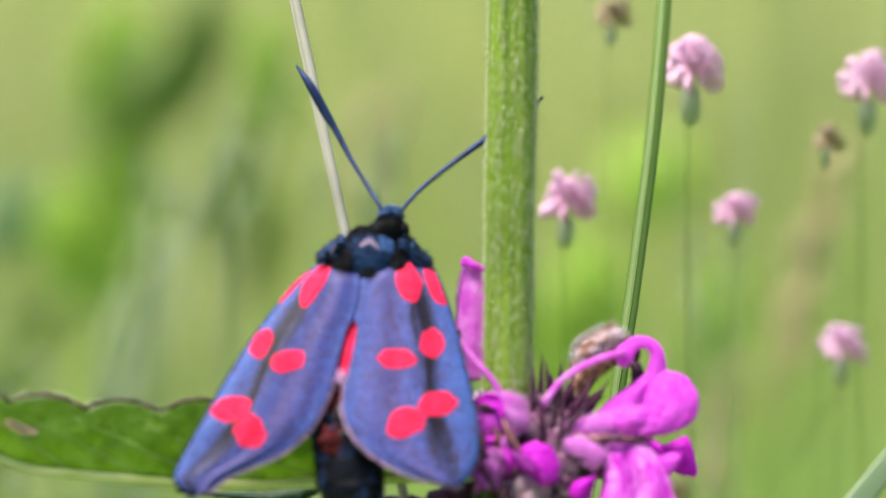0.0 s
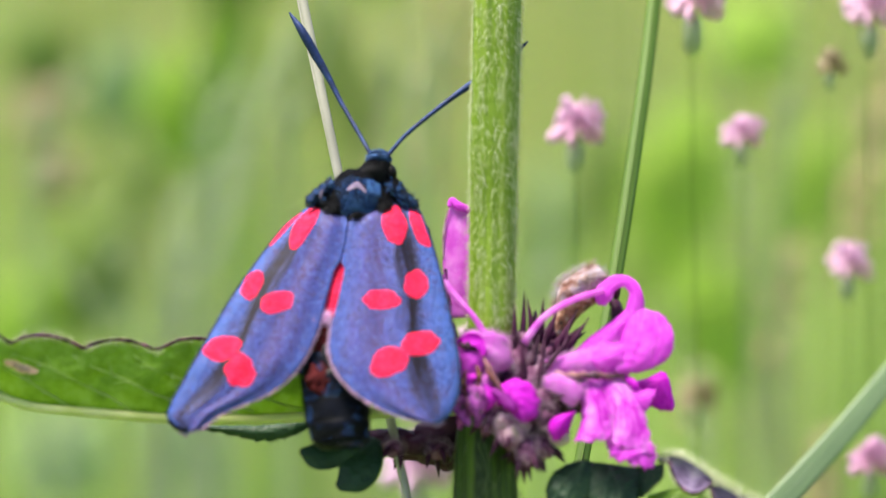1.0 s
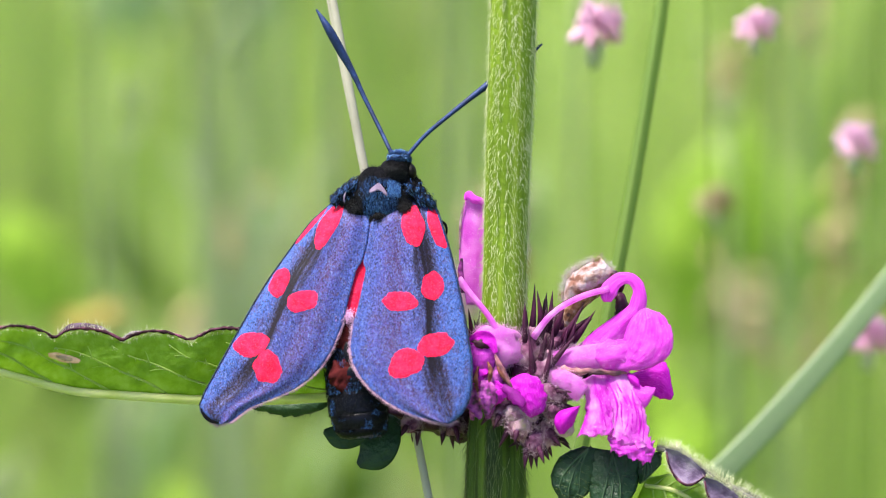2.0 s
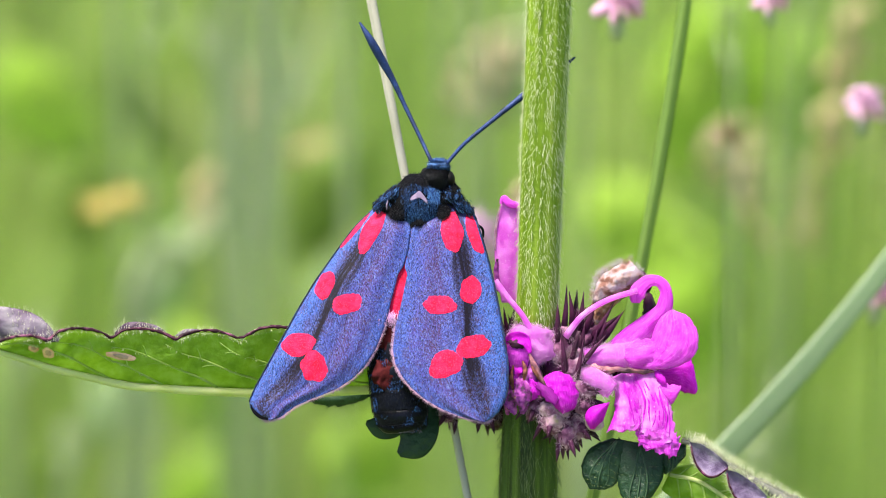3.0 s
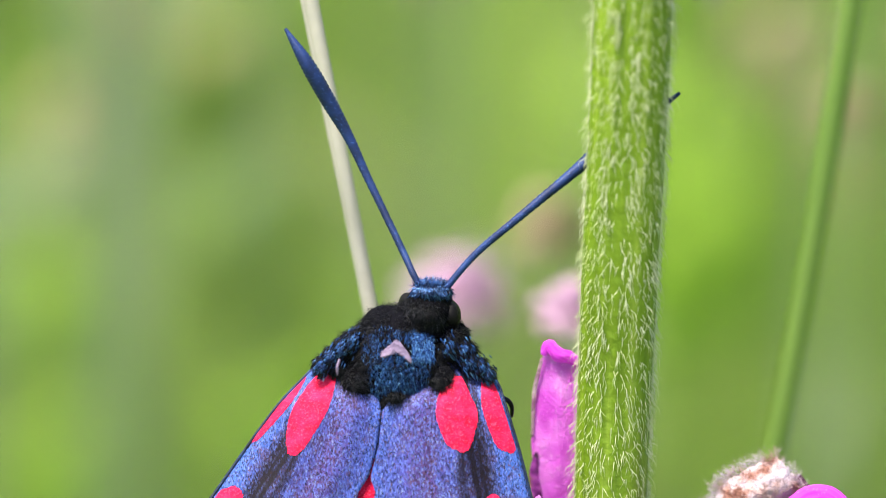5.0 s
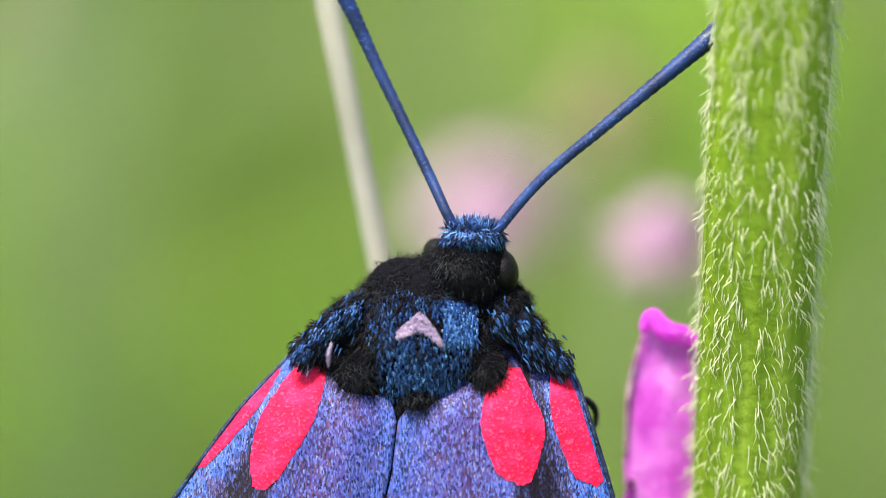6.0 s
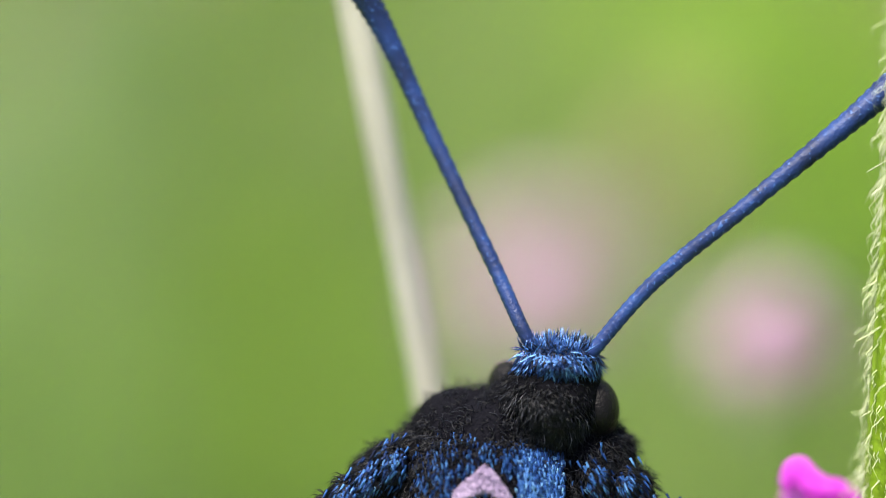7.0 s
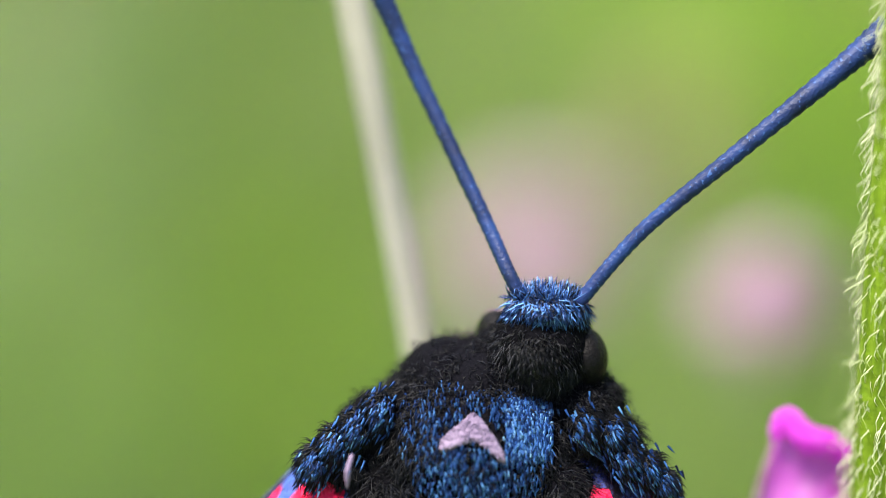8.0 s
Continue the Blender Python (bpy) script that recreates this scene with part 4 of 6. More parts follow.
def build_leaves():
    rng = random.Random(8)
    # Long toothed leaf that reaches out past the moth, seen on one half, its rim rolled.
    low = [(-260, 640), (-100, 658), (0, 682), (100, 712), (220, 738), (330, 746), (450, 750), (560, 748), (660, 742), (800, 735), (930, 730)]
    high = [(-260, 610), (-100, 640), (0, 680), (60, 664), (120, 656), (200, 652), (280, 654), (340, 656), (420, 655), (520, 645), (660, 690), (930, 715)]

    def edge(u):
        """The toothed upper edge."""
        f = ((u - 205) / 115) % 1.0
        return curve(high, u) + 12 - (20 * math.sin(3.14159 * f ** 0.8) ** 0.75 if u < 540 else 8)

    def face(u, v, lift=0.0):
        """A point on the upper face of the leaf."""
        a, b = curve(low, u), edge(u)
        t = (v - a) / (b - a)
        return L(u, v, leaf_depth(u) - 1.6 * t - 0.3 * t * t + 0.10 * math.sin((u - 150 * t) * 0.052) * math.sin(3.14 * t) - 0.35 * math.sin(3.14 * t) - lift)

    g, rim, n = Geo(), [], 150
    rows = [[] for _ in range(13)]
    for k in range(n):
        u = -260 + 1190 * k / (n - 1)
        a, b = curve(low, u), edge(u)
        for i in range(13):
            rows[i].append(face(u, a + (b - a) * i / 12))
        rim.append(rows[12][-1])
    g.grid(rows)
    leaf = part("leaf", g, LEAF, plant, "toothed green leaf with a purple rolled rim", thick=0.00015)
    h = Geo()
    h.tube([L(u, curve(low, u) + 4, leaf_depth(u)) for u in range(-260, 931, 70)],
           [4 * UNIT, 6 * UNIT, 8 * UNIT, 9 * UNIT, 10 * UNIT], n=60, m=8)
    part("midrib", h, MIDRIB, leaf, "pale midrib")
    leaf_hair([L(u, curve(low, u) + 8, leaf_depth(u) - 0.1) for u in range(-200, 560, 10)], 330, 0.0003, HAIR, leaf, (-0.2, -0.3, -0.9), rng)
    h = Geo()
    h.tube([q + Vector((0, -0.0001, 0.0001)) for q in rim[::2]], [2.6 * UNIT, 2.4 * UNIT, 2.4 * UNIT], n=420, m=8, lump=1.1)
    part("leaf_rim", h, RIM, leaf, "dark purple rim")
    for u, half, tall in ((-12, 122, 58), (252, 46, 18), (350, 36, 11)):
        h = Geo()
        b = curve(high, u)
        d = leaf_depth(u) - 1.0
        h.ribbon([L(u - half, b - tall * (0.5 if tall > 40 else 0.05), d - 0.3), L(u - half * 0.4, b - tall * 0.62, d), L(u + half * 0.5, b - tall * 0.52, d), L(u + half, b - tall * 0.15, d + 0.3)],
                 [tall * UNIT * (0.75 if tall > 40 else 0.06), tall * UNIT * 0.62, tall * UNIT * 0.50, 3 * UNIT], n=40, m=13, cup=0.25, wave=0.1, rough=0.12)
        lobe = part("rolled_lobe", h, PURPLE_GREY, leaf, "grey-purple rolled lobe", thick=0.0001)
        lobe_top = [h.v[13 * q + 12] for q in range(40)] if h.v[12 + 13 * 20].z > h.v[13 * 20].z else [h.v[13 * q] for q in range(40)]
        hair = Geo()
        for q in range(int(tall * 5)):
            p = rng.choice(h.v if q % 3 else lobe_top)
            hair.hair(p, (rng.gauss(0, 0.3), -0.4, 1.0 + rng.gauss(0, 0.3)), rng.uniform(0.0002, 0.0006), 0.000012)
        part("lobe_hair", hair, HAIR, leaf, kind="stuff")
    for u, v, a, b, lean in ((218, 692, 26, 7, 9), (90, 689, 11, 9, 20), (64, 681, 9, 6, 10)):
        c, e = math.cos(radians(lean)), math.sin(radians(lean))
        for name, size, raised, mat, label in (("scar", 1.0, 0.06, GALL, "pinkish scar"), ("scar_middle", 0.62, 0.09, SCAR, "browned middle of the scar")):
            rings = []
            for j in range(5):
                row = []
                for i in range(30):
                    w = 6.28319 * i / 30
                    far = size * j / 4 * (1 + 0.22 * noise.noise((math.cos(w) * 1.6 + u, math.sin(w) * 1.6, size)))
                    x, y = math.cos(w) * a * far, math.sin(w) * b * far
                    row.append(face(u + x * c - y * e, v + x * e + y * c, raised if j < 4 else 0.03))
                rings.append(row)
            h = Geo()
            h.grid(rings, close=True)
            part(name, h, mat, leaf, label)
    for k in range(6):
        u = 60 + 96 * k
        h = Geo()
        pts = []
        for i in range(7):
            t = 0.05 + 0.75 * i / 6
            uu = u + 150 - 250 * t
            a, b = curve(low, uu), edge(uu)
            pts.append(face(uu, a + (b - a) * t + 3 * math.sin(9 * t + k), 0.04))
        h.tube(pts, [2.4 * UNIT, 1.6 * UNIT, 0.8 * UNIT], n=20, m=6, lump=0.3, flat=0.6)
        part("vein", h, VEIN, leaf)
        for i, (du, dv) in ((1, (-34, -2)), (2, (-6, -20)), (3, (-30, 2)), (4, (-6, -18)), (5, (-22, -2))):
            h = Geo()
            q = pts[i] + Vector((du * UNIT, -0.00002 * abs(dv), -dv * UNIT))
            h.tube([pts[i], pts[i].lerp(q, 0.5) + Vector((0, 0, 2 * UNIT)), q], [1.5 * UNIT, 1.1 * UNIT, 0.5 * UNIT], n=8, m=5)
            part("vein", h, VEIN, leaf)
        leaf_hair(pts, 26, 0.00030, HAIR, leaf, (0, -0.5, -0.9), rng)
    leaf_hair(rim, 620, 0.0004, HAIR, leaf, (0, -0.1, 1), rng)
    leaf_hair([q + Vector((0, -0.00012, -0.00004)) for q in rim], 380, 0.0005, HAIR, leaf, (0.2, -0.6, -0.8), rng)
    # Lower edge of the same pair, below the wing, the shade there put into its green.
    half, rows = sheet("leaf_half", [(455, 750), (520, 752), (590, 750), (640, 744), (672, 738)], [(470, 756), (530, 764), (590, 776), (640, 768), (674, 750)], 0.9, 1.6, LEAF_SHADED, "lower half of the leaf, shade painted into its green", 0.3, 0.12, 0.04, 0.00015, 40, 13, leaf)
    leaf_hair([row[-1] for row in rows], 90, 0.0003, LONG_HAIR, leaf, (0, -0.3, -1), rng)
    petal("hidden_petal", [(668, 700, 1.2), (645, 690, 1.4), (628, 686, 1.4)], [6, 12, 5], PETAL, "magenta petal behind the moth", 0.2, 0.1)
    # Small bracts under the whorl, its shade put into their dark green.
    petal("dark_bract", [(770, 775, 1.0), (755, 815, 0.2), (735, 845, 0.0), (712, 862, 0.2)], [14, 30, 30, 6], LEAF_SHADED, "dark green bract behind the abdomen", 0.25, 0.05, 0.00015)
    petal("dark_bract", [(745, 790, 0.4), (708, 804, -0.1), (680, 812, -0.3), (654, 806, -0.4)], [14, 25, 23, 4], LEAF_SHADED, "dark green bract behind the abdomen", 0.25, 0.05, 0.00015)
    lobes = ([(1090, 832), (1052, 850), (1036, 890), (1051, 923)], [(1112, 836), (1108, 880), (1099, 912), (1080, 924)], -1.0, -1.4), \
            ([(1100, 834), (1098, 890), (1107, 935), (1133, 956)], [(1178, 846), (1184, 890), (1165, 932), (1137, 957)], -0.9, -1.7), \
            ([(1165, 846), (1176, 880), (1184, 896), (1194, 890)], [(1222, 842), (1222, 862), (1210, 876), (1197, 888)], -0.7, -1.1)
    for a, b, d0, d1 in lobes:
        bract, rows = sheet("dark_bract", a, b, d0, d1, LEAF_SHADED, "dark green crinkled bract under the whorl", 0.5, 0.05, 0.05, 0.00015, 30, 17)
        for t in (0.25, 0.5, 0.75):
            g = Geo()
            g.tube([rows[round(29 * f)][round(16 * (0.5 + (t - 0.5) * min(1, 1.6 * f)))] + Vector((0, -0.00003, 0)) for f in (0.05, 0.35, 0.65, 0.92)], [2.2 * UNIT, 1.6 * UNIT, 0.7 * UNIT], n=16, m=5)
            part("vein", g, VEIN_DARK, bract)
        leaf_hair([q for row in rows[8::3] for q in row], 160, 0.0003, LONG_HAIR, bract, (0.3, -0.8, -0.3), rng)
    # Leaf on the other side, falling away, its rim folded over and its lobes turned purple.
    upper, lower = [(1196, 882), (1255, 880), (1330, 922), (1430, 985), (1620, 1085)], [(1178, 922), (1232, 968), (1300, 1030), (1420, 1110), (1630, 1130)]
    right, rows = sheet("leaf", upper, lower, 0.2, -1.4, LEAF, "toothed green leaf with curled purple lobes", 0.7, 0.02, 0.03, 0.00015, 60, 25)
    g = Geo()
    g.tube([rows[round(59 * f)][8] + Vector((0, -0.00008, 0)) for f in (0.02, 0.25, 0.5, 0.75, 0.98)], [3.5 * UNIT, 4 * UNIT, 3.5 * UNIT, 3 * UNIT, 1.5 * UNIT], n=40, m=7)
    part("midrib", g, MIDRIB, right, "pale midrib")
    for k in range(9):
        f = 0.06 + 0.1 * k
        for way in (24, 0):
            g = Geo()
            g.tube([rows[min(59, round(59 * (f + 0.10 * e)))][round(8 + (way - 8) * e)] + Vector((0, -0.00005, 0)) for e in (0, 0.4, 0.9)], [2.2 * UNIT, 1.6 * UNIT, 0.6 * UNIT], n=14, m=5)
            part("vein", g, VEIN, right)
    leaf_hair([rows[j][24] for j in range(60)], 260, 0.0004, HAIR, right, (-0.4, -0.3, -0.8), rng)
    crest = [W(u, v, -1.3) for u, v in ((1215, 834), (1254, 843), (1297, 876), (1332, 899), (1371, 919), (1422, 947), (1480, 974), (1530, 994), (1620, 1050))]
    for a, b in (([(1229, 840), (1250, 845), (1275, 861), (1298, 881)], [(1231, 846), (1239, 878), (1266, 903), (1296, 887)]),
                 ([(1293, 889), (1315, 895), (1342, 913), (1366, 935)], [(1295, 896), (1304, 928), (1333, 956), (1364, 941)]),
                 ([(1371, 940), (1402, 945), (1445, 967), (1483, 988)], [(1373, 946), (1394, 974), (1430, 1000), (1481, 994)]),
                 ([(1485, 990), (1516, 996), (1556, 1020), (1590, 1044)], [(1487, 996), (1508, 1026), (1546, 1052), (1588, 1050)])):
        flap, rows = sheet("rolled_lobe", a, b, -1.9, -1.9, PURPLE, "grey-purple rolled lobe", -0.35, 0.02, 0.03, 0.0001, 26, 13, right)
        g = Geo()
        g.tube([row[-1] for row in rows[::5]] + [rows[-1][-1]], [1.6 * UNIT, 2.2 * UNIT, 1.6 * UNIT], n=30, m=6, lump=0.4)
        part("lobe_rim", g, RIM, right, "dark purple rim")
        leaf_hair([row[0] for row in rows], 170, 0.0006, HAIR, right, (0.3, -0.5, 0.8), rng)
        leaf_hair([row[-1] for row in rows[:12]], 60, 0.0005, HAIR, right, (-0.8, -0.4, 0.1), rng)
    g = Geo()
    g.tube([q + Vector((0, 0.0003, -0.00015)) for q in crest], [6 * UNIT, 8 * UNIT, 11 * UNIT, 12 * UNIT, 12 * UNIT, 9 * UNIT], n=60, m=10, lump=0.5)
    part("leaf_fold", g, FOLD, right, "grey downy fold of the rim")
    leaf_hair(crest, 1000, 0.0008, HAIR, right, (0.35, -0.3, 1), rng)


build_leaves()


# ---- the moth ----
MOTH_BASE = L(735, 815, 0.5)
moth = thing("burnet_moth", MOTH_BASE, "blue-black burnet moth with crimson wing spots, resting on the whorl", "moth")

# Edges of the two folded forewings by height of the plan: inner edge and leading edge.
RIGHT_IN = [(425, 770), (465, 734), (500, 730), (532, 722), (545, 727), (600, 716), (640, 706), (680, 702), (705, 706), (730, 720), (750, 737), (770, 762), (785, 788), (797, 818), (804, 842), (808, 866)]
RIGHT_OUT = [(405, 806), (425, 838), (450, 850), (500, 866), (560, 881), (640, 897), (700, 906), (745, 907), (770, 902), (790, 891), (802, 878), (808, 867)]
LEFT_IN = [(405, 712), (465, 733), (500, 729), (530, 721), (545, 711), (600, 697), (640, 687), (680, 671), (710, 652), (730, 632), (748, 606), (760, 578), (770, 552), (780, 530), (800, 503), (806, 482)]
LEFT_OUT = [(405, 690), (430, 664), (460, 634), (490, 611), (560, 562), (600, 538), (660, 505), (710, 478), (750, 456), (772, 447), (785, 449), (797, 462), (806, 481)]


def wing_depth(right, u, v):
    a, b = (curve(RIGHT_IN, v), curve(RIGHT_OUT, v)) if right else (curve(LEFT_IN, v), curve(LEFT_OUT, v))
    t = min(max((u - a) / (b - a), 0), 1) if abs(b - a) > 2 else 0.5
    if right:
        rest = curve([(400, -0.9), (430, -1.7), (455, -2.4), (470, -2.55), (600, -3.05), (700, -3.45), (810, -3.75)], v) + 0.35 * t ** 3
    else:
        rest = curve([(400, -0.9), (430, -1.7), (455, -2.3), (470, -2.45), (600, -2.75), (700, -2.85), (810, -2.5)], v) + 0.7 * t ** 2
    return rest - 0.2 * math.sin(3.14 * t) + 0.05 * math.sin(t * 19)


def build_wings():
    for right in (True, False):
        top, n, rows = 407, 90, []
        low = 807.5 if right else 805.5
        for j in range(n):
            f = j / (n - 1)
            v = top + (low - top) * (1 - (1 - f) ** 1.5)
            a, b = (curve(RIGHT_IN, v), curve(RIGHT_OUT, v)) if right else (curve(LEFT_IN, v), curve(LEFT_OUT, v))
            rows.append([L(a + (b - a) * i / 30, v, wing_depth(right, a + (b - a) * i / 30, v)) for i in range(31)])
        g = Geo()
        g.grid(rows)
        wing = part("forewing", g, WING, moth, "dusty blue-black forewing with crimson spots", thick=0.00006)
        # Rolled leading edge and the fine fringe of the outer edge.
        g = Geo()
        g.tube([row[-1] for row in rows[:74:4]], [1.4 * UNIT, 1.7 * UNIT, 1.8 * UNIT, 1.7 * UNIT, 1.4 * UNIT], n=50, m=8)
        part("wing_edge", g, DARK_BLUE, wing, "dark blue rolled leading edge")
        edge = [row[0] for row in rows[38:]] + [row[-1] for row in rows[:-8:-1]]
        g = Geo()
        rng = random.Random(3 + right)
        middle = L(800, 640, -3) if right else L(600, 640, -3)
        for k in range(950):
            i = rng.randrange(len(edge) - 1)
            p = edge[i].lerp(edge[i + 1], rng.random())
            run = (edge[i + 1] - edge[i]).normalized()
            out = run.cross(Vector((0, 1, 0)))
            out = out if out.dot(p - middle) > 0 else -out
            g.hair(p, out + run * rng.gauss(0, 0.4), rng.uniform(2.5, 8) * UNIT, 0.000010)
        part("wing_fringe", g, FRINGE, wing, "pinkish fringe", kind="stuff")
        spots = ((806, 470, 19, 36, -8), (847, 472, 13, 40, -17), (785, 600, 29, 18, 4), (840, 573, 18, 25, 8), (846, 674, 31, 20, -14), (797, 706, 31, 23, -24)) if right else \
            ((664, 467, 15.5, 42, 27), (634, 465, 5, 45, 39), (581, 566, 15, 27, 22), (620, 598, 27, 20, -12), (535, 671, 30, 20, -14), (562, 711, 24, 27, -20))
        for k, (u, v, a, b, lean) in enumerate(spots):
            c, s = math.cos(radians(lean)), math.sin(radians(lean))
            rings = []
            for j in range(7):
                row = []
                for i in range(72):
                    e = 6.28319 * i / 72
                    rough = 1 + 0.22 * noise.noise((math.cos(e) * 1.3 + k * 7 + 40 * right, math.sin(e) * 1.3, 0.0)) + 0.05 * noise.noise((math.cos(e) * 8, math.sin(e) * 8, k * 3.0)) + 0.05 * noise.noise((math.cos(e) * 21, math.sin(e) * 21, k * 3.0))
                    waist = 1 - (0.14 * math.exp(-((abs(math.sin(e)) - 1) / 0.12) ** 2) if a > b * 1.2 and a < 30 else 0)
                    x, y = math.cos(e) * a * rough * j / 6, math.sin(e) * b * rough * waist * j / 6
                    uu, vv = u + x * c - y * s, v + x * s + y * c
                    if not right and k == 1:
                        uu = max(uu, curve(LEFT_OUT, vv) + 1)
                    if right and k == 1:
                        uu = min(uu, curve(RIGHT_OUT, vv) - 3)
                    lift = 0.035 if j < 6 else 0.015
                    row.append(L(uu, vv, wing_depth(right, uu, vv) - lift))
                rings.append(row)
            g = Geo()
            g.grid(rings, close=True)
            part("wing_spot", g, SPOT, wing, "crimson spot")
    g = Geo()
    g.ribbon([L(450, 776, -2.0), L(456, 790, -2.1), L(468, 800, -2.3), L(484, 804, -2.5)], [1.5 * UNIT, 3 * UNIT, 3 * UNIT, 1 * UNIT], n=14, m=6, rough=0.2)
    part("tip_fold", g, VELVET, moth, "dark fold at the wing tip", thick=0.00005)
    # Red of the hindwing that shows between the forewings.
    g = Geo()
    g.ribbon([L(722, 512, -2.35), L(718, 545, -2.42), L(710, 580, -2.5), L(702, 624, -2.5)], [4 * UNIT, 11 * UNIT, 13 * UNIT, 9 * UNIT], n=14, m=7, cup=0.1)
    hind = part("hindwing", g, SPOT, moth, "crimson hindwing showing between the forewings", thick=0.00005)
    g = Geo()
    rng = random.Random(2)
    for k in range(110):
        p = L(700 + rng.gauss(0, 6), 620 + rng.gauss(0, 5), -2.7)
        g.hair(p, (rng.gauss(0, 0.3), -0.3, -1), rng.uniform(8, 22) * UNIT, 0.000012)
    part("hindwing_hair", g, FUZZ, hind, "whitish hairs", kind="stuff")


build_wings()


def build_body():
    rng = random.Random(21)
    # Abdomen: overlapping rings, tapering to the end.
    axis = [(742, 440, -0.9), (728, 520, -0.8), (706, 640, -0.9), (708, 700, -1.1), (713, 760, -1.2), (717, 800, -1.2), (720, 822, -1.1)]
    pts, rad = spread([L(*q) for q in axis], 9), [36, 40, 44, 48, 50, 49, 47, 42, 28]
    for k in range(8):
        g = Geo()
        a, b = pts[k], pts[k + 1] + (pts[k + 1] - pts[k]) * 0.14
        r0, r1 = rad[k] * UNIT, rad[k + 1] * UNIT
        shape = [r0 * 0.90, r0 * 1.02, (r0 + r1) * 0.5 * 1.05, r1 * 1.02, r1 * 0.90] if k < 7 else [r0 * 0.90, r0 * 0.98, r0 * 0.90, r0 * 0.66, r0 * 0.22]
        g.tube([a, a.lerp(b, 0.18), a.lerp(b, 0.6), a.lerp(b, 0.9), b], shape, n=16, m=28, flat=0.8, lump=0.06, seed=k * 3.0)
        seg = part("abdomen_ring", g, BLACK, moth, "glossy black abdomen ring")
        g = Geo()
        for j in range(900):
            f = rng.random()
            q = a.lerp(b, f)
            e = rng.uniform(0, 3.14159)
            r = r0 + (r1 - r0) * f if k < 7 else r0 * (1 - 0.7 * f ** 2.5)
            out = Vector((math.cos(e), -math.sin(e) * 0.8, 0))
            g.hair(q + out * r * 1.04, out * 0.3 + Vector((rng.gauss(0, 0.3), 0, -1)), rng.uniform(3, 8) * UNIT, 0.000012)
        part("scale_coat", g, FUR, seg, kind="stuff")
        if k > 2:
            # Blue dusting and painted gloss glints in uneven patches, towards the lower edge of each ring.
            g = Geo()
            for j in range(420):
                f = 0.35 + 0.65 * rng.random() ** 0.6
                q = a.lerp(b, f)
                e = rng.uniform(0.3, 2.8)
                if noise.noise((e * 2.2, k * 1.7, f * 1.5)) < 0.10:
                    continue
                r = r0 + (r1 - r0) * f if k < 7 else r0 * (1 - 0.7 * f ** 2.5)
                out = Vector((math.cos(e), -math.sin(e) * 0.8, 0))
                g.hair(q + out * r * 1.085, out * 0.12 + Vector((rng.gauss(0, 0.3), 0, -1)), rng.uniform(2.5, 5) * UNIT, 0.000017)
            part("scale_patch", g, BLUE, seg, "blue scales for the gloss of the ring", kind="stuff")
        if k == 7:
            g = Geo()
            for j in range(70):
                e = rng.uniform(0.4, 2.7)
                out = Vector((math.cos(e), -math.sin(e) * 0.8, 0))
                g.hair(a.lerp(b, rng.uniform(0.5, 0.85)) + out * r0 * 0.8, out * 0.2 + Vector((rng.gauss(0, 0.3), 0, -1)), rng.uniform(4, 9) * UNIT, 0.000011)
            part("scale_patch", g, PALE, seg, "pale hairs at the tip", kind="stuff")
    for u, v, d, a, h in ((692, 664, -2.35, 17, 24), (686, 722, -2.55, 17, 22)):
        g = Geo()
        g.ball(L(u, v, d), (a * UNIT, 0.00018, h * UNIT), 5, n=14, m=22, lump=0.9, seed=v)
        part("red_patch", g, RUST, moth, "dull red patch on the abdomen")
    # Thorax and collar: black pile with patches of blue scales.
    centre, axes = L(748, 422, -0.95), Vector((53, 45, 48)) * UNIT

    def on_thorax(u, v):
        q = L(u, v, -0.95) - centre
        h = max(0.0, 1 - (q.x / axes.x) ** 2 - (q.z / axes.z) ** 2)
        return centre + Vector((q.x, -axes.y * math.sqrt(h), q.z)), h

    def coat(lobe, middle, half, amount, short, long, thick, droop, side=0.0, mat=FUR, name="fur", label=""):
        """Hair that stands on the front of an egg-shaped lobe and lies downwards."""
        c = Geo()
        for k in range(amount):
            e, f = rng.uniform(0, 6.28319), rng.uniform(-0.3, 1.5)
            out = Vector((math.cos(e) * math.cos(f), -math.sin(f), math.sin(e) * math.cos(f)))
            way = out * 0.42 + Vector((side + rng.gauss(0, 0.32), rng.gauss(0, 0.1), -droop + out.z * 0.35 + rng.gauss(0, 0.22)))
            c.hair(middle + Vector((out.x * half[0], out.y * half[1], out.z * half[2])) * UNIT, way, rng.uniform(short, long) * UNIT, thick, (rng.gauss(0, 0.3), 0.1, -0.4))
        part(name, c, mat, lobe, label, kind="stuff")

    g = Geo()
    g.ball(centre, axes, 0, lump=0.05, n=20, m=26)
    thorax = part("thorax", g, VELVET, moth, "black velvety thorax with blue scale patches")
    blue_fields = ((751, 438, 31, 24), (774, 404, 13, 17), (748, 405, 18, 12))
    g = Geo()
    for k in range(9000):
        e, f = rng.uniform(0, 6.28319), rng.uniform(-0.3, 1.57)
        out = Vector((math.cos(e) * math.cos(f), -math.sin(f), math.sin(e) * math.cos(f)))
        p = centre + Vector((out.x * axes.x, out.y * axes.y, out.z * axes.z))
        u, v = 784 + p.x / UNIT, 441 - p.z / UNIT
        if any(((u - a) / c) ** 2 + ((v - b) / h) ** 2 < 1 for a, b, c, h in blue_fields) and rng.random() < 0.93:
            continue
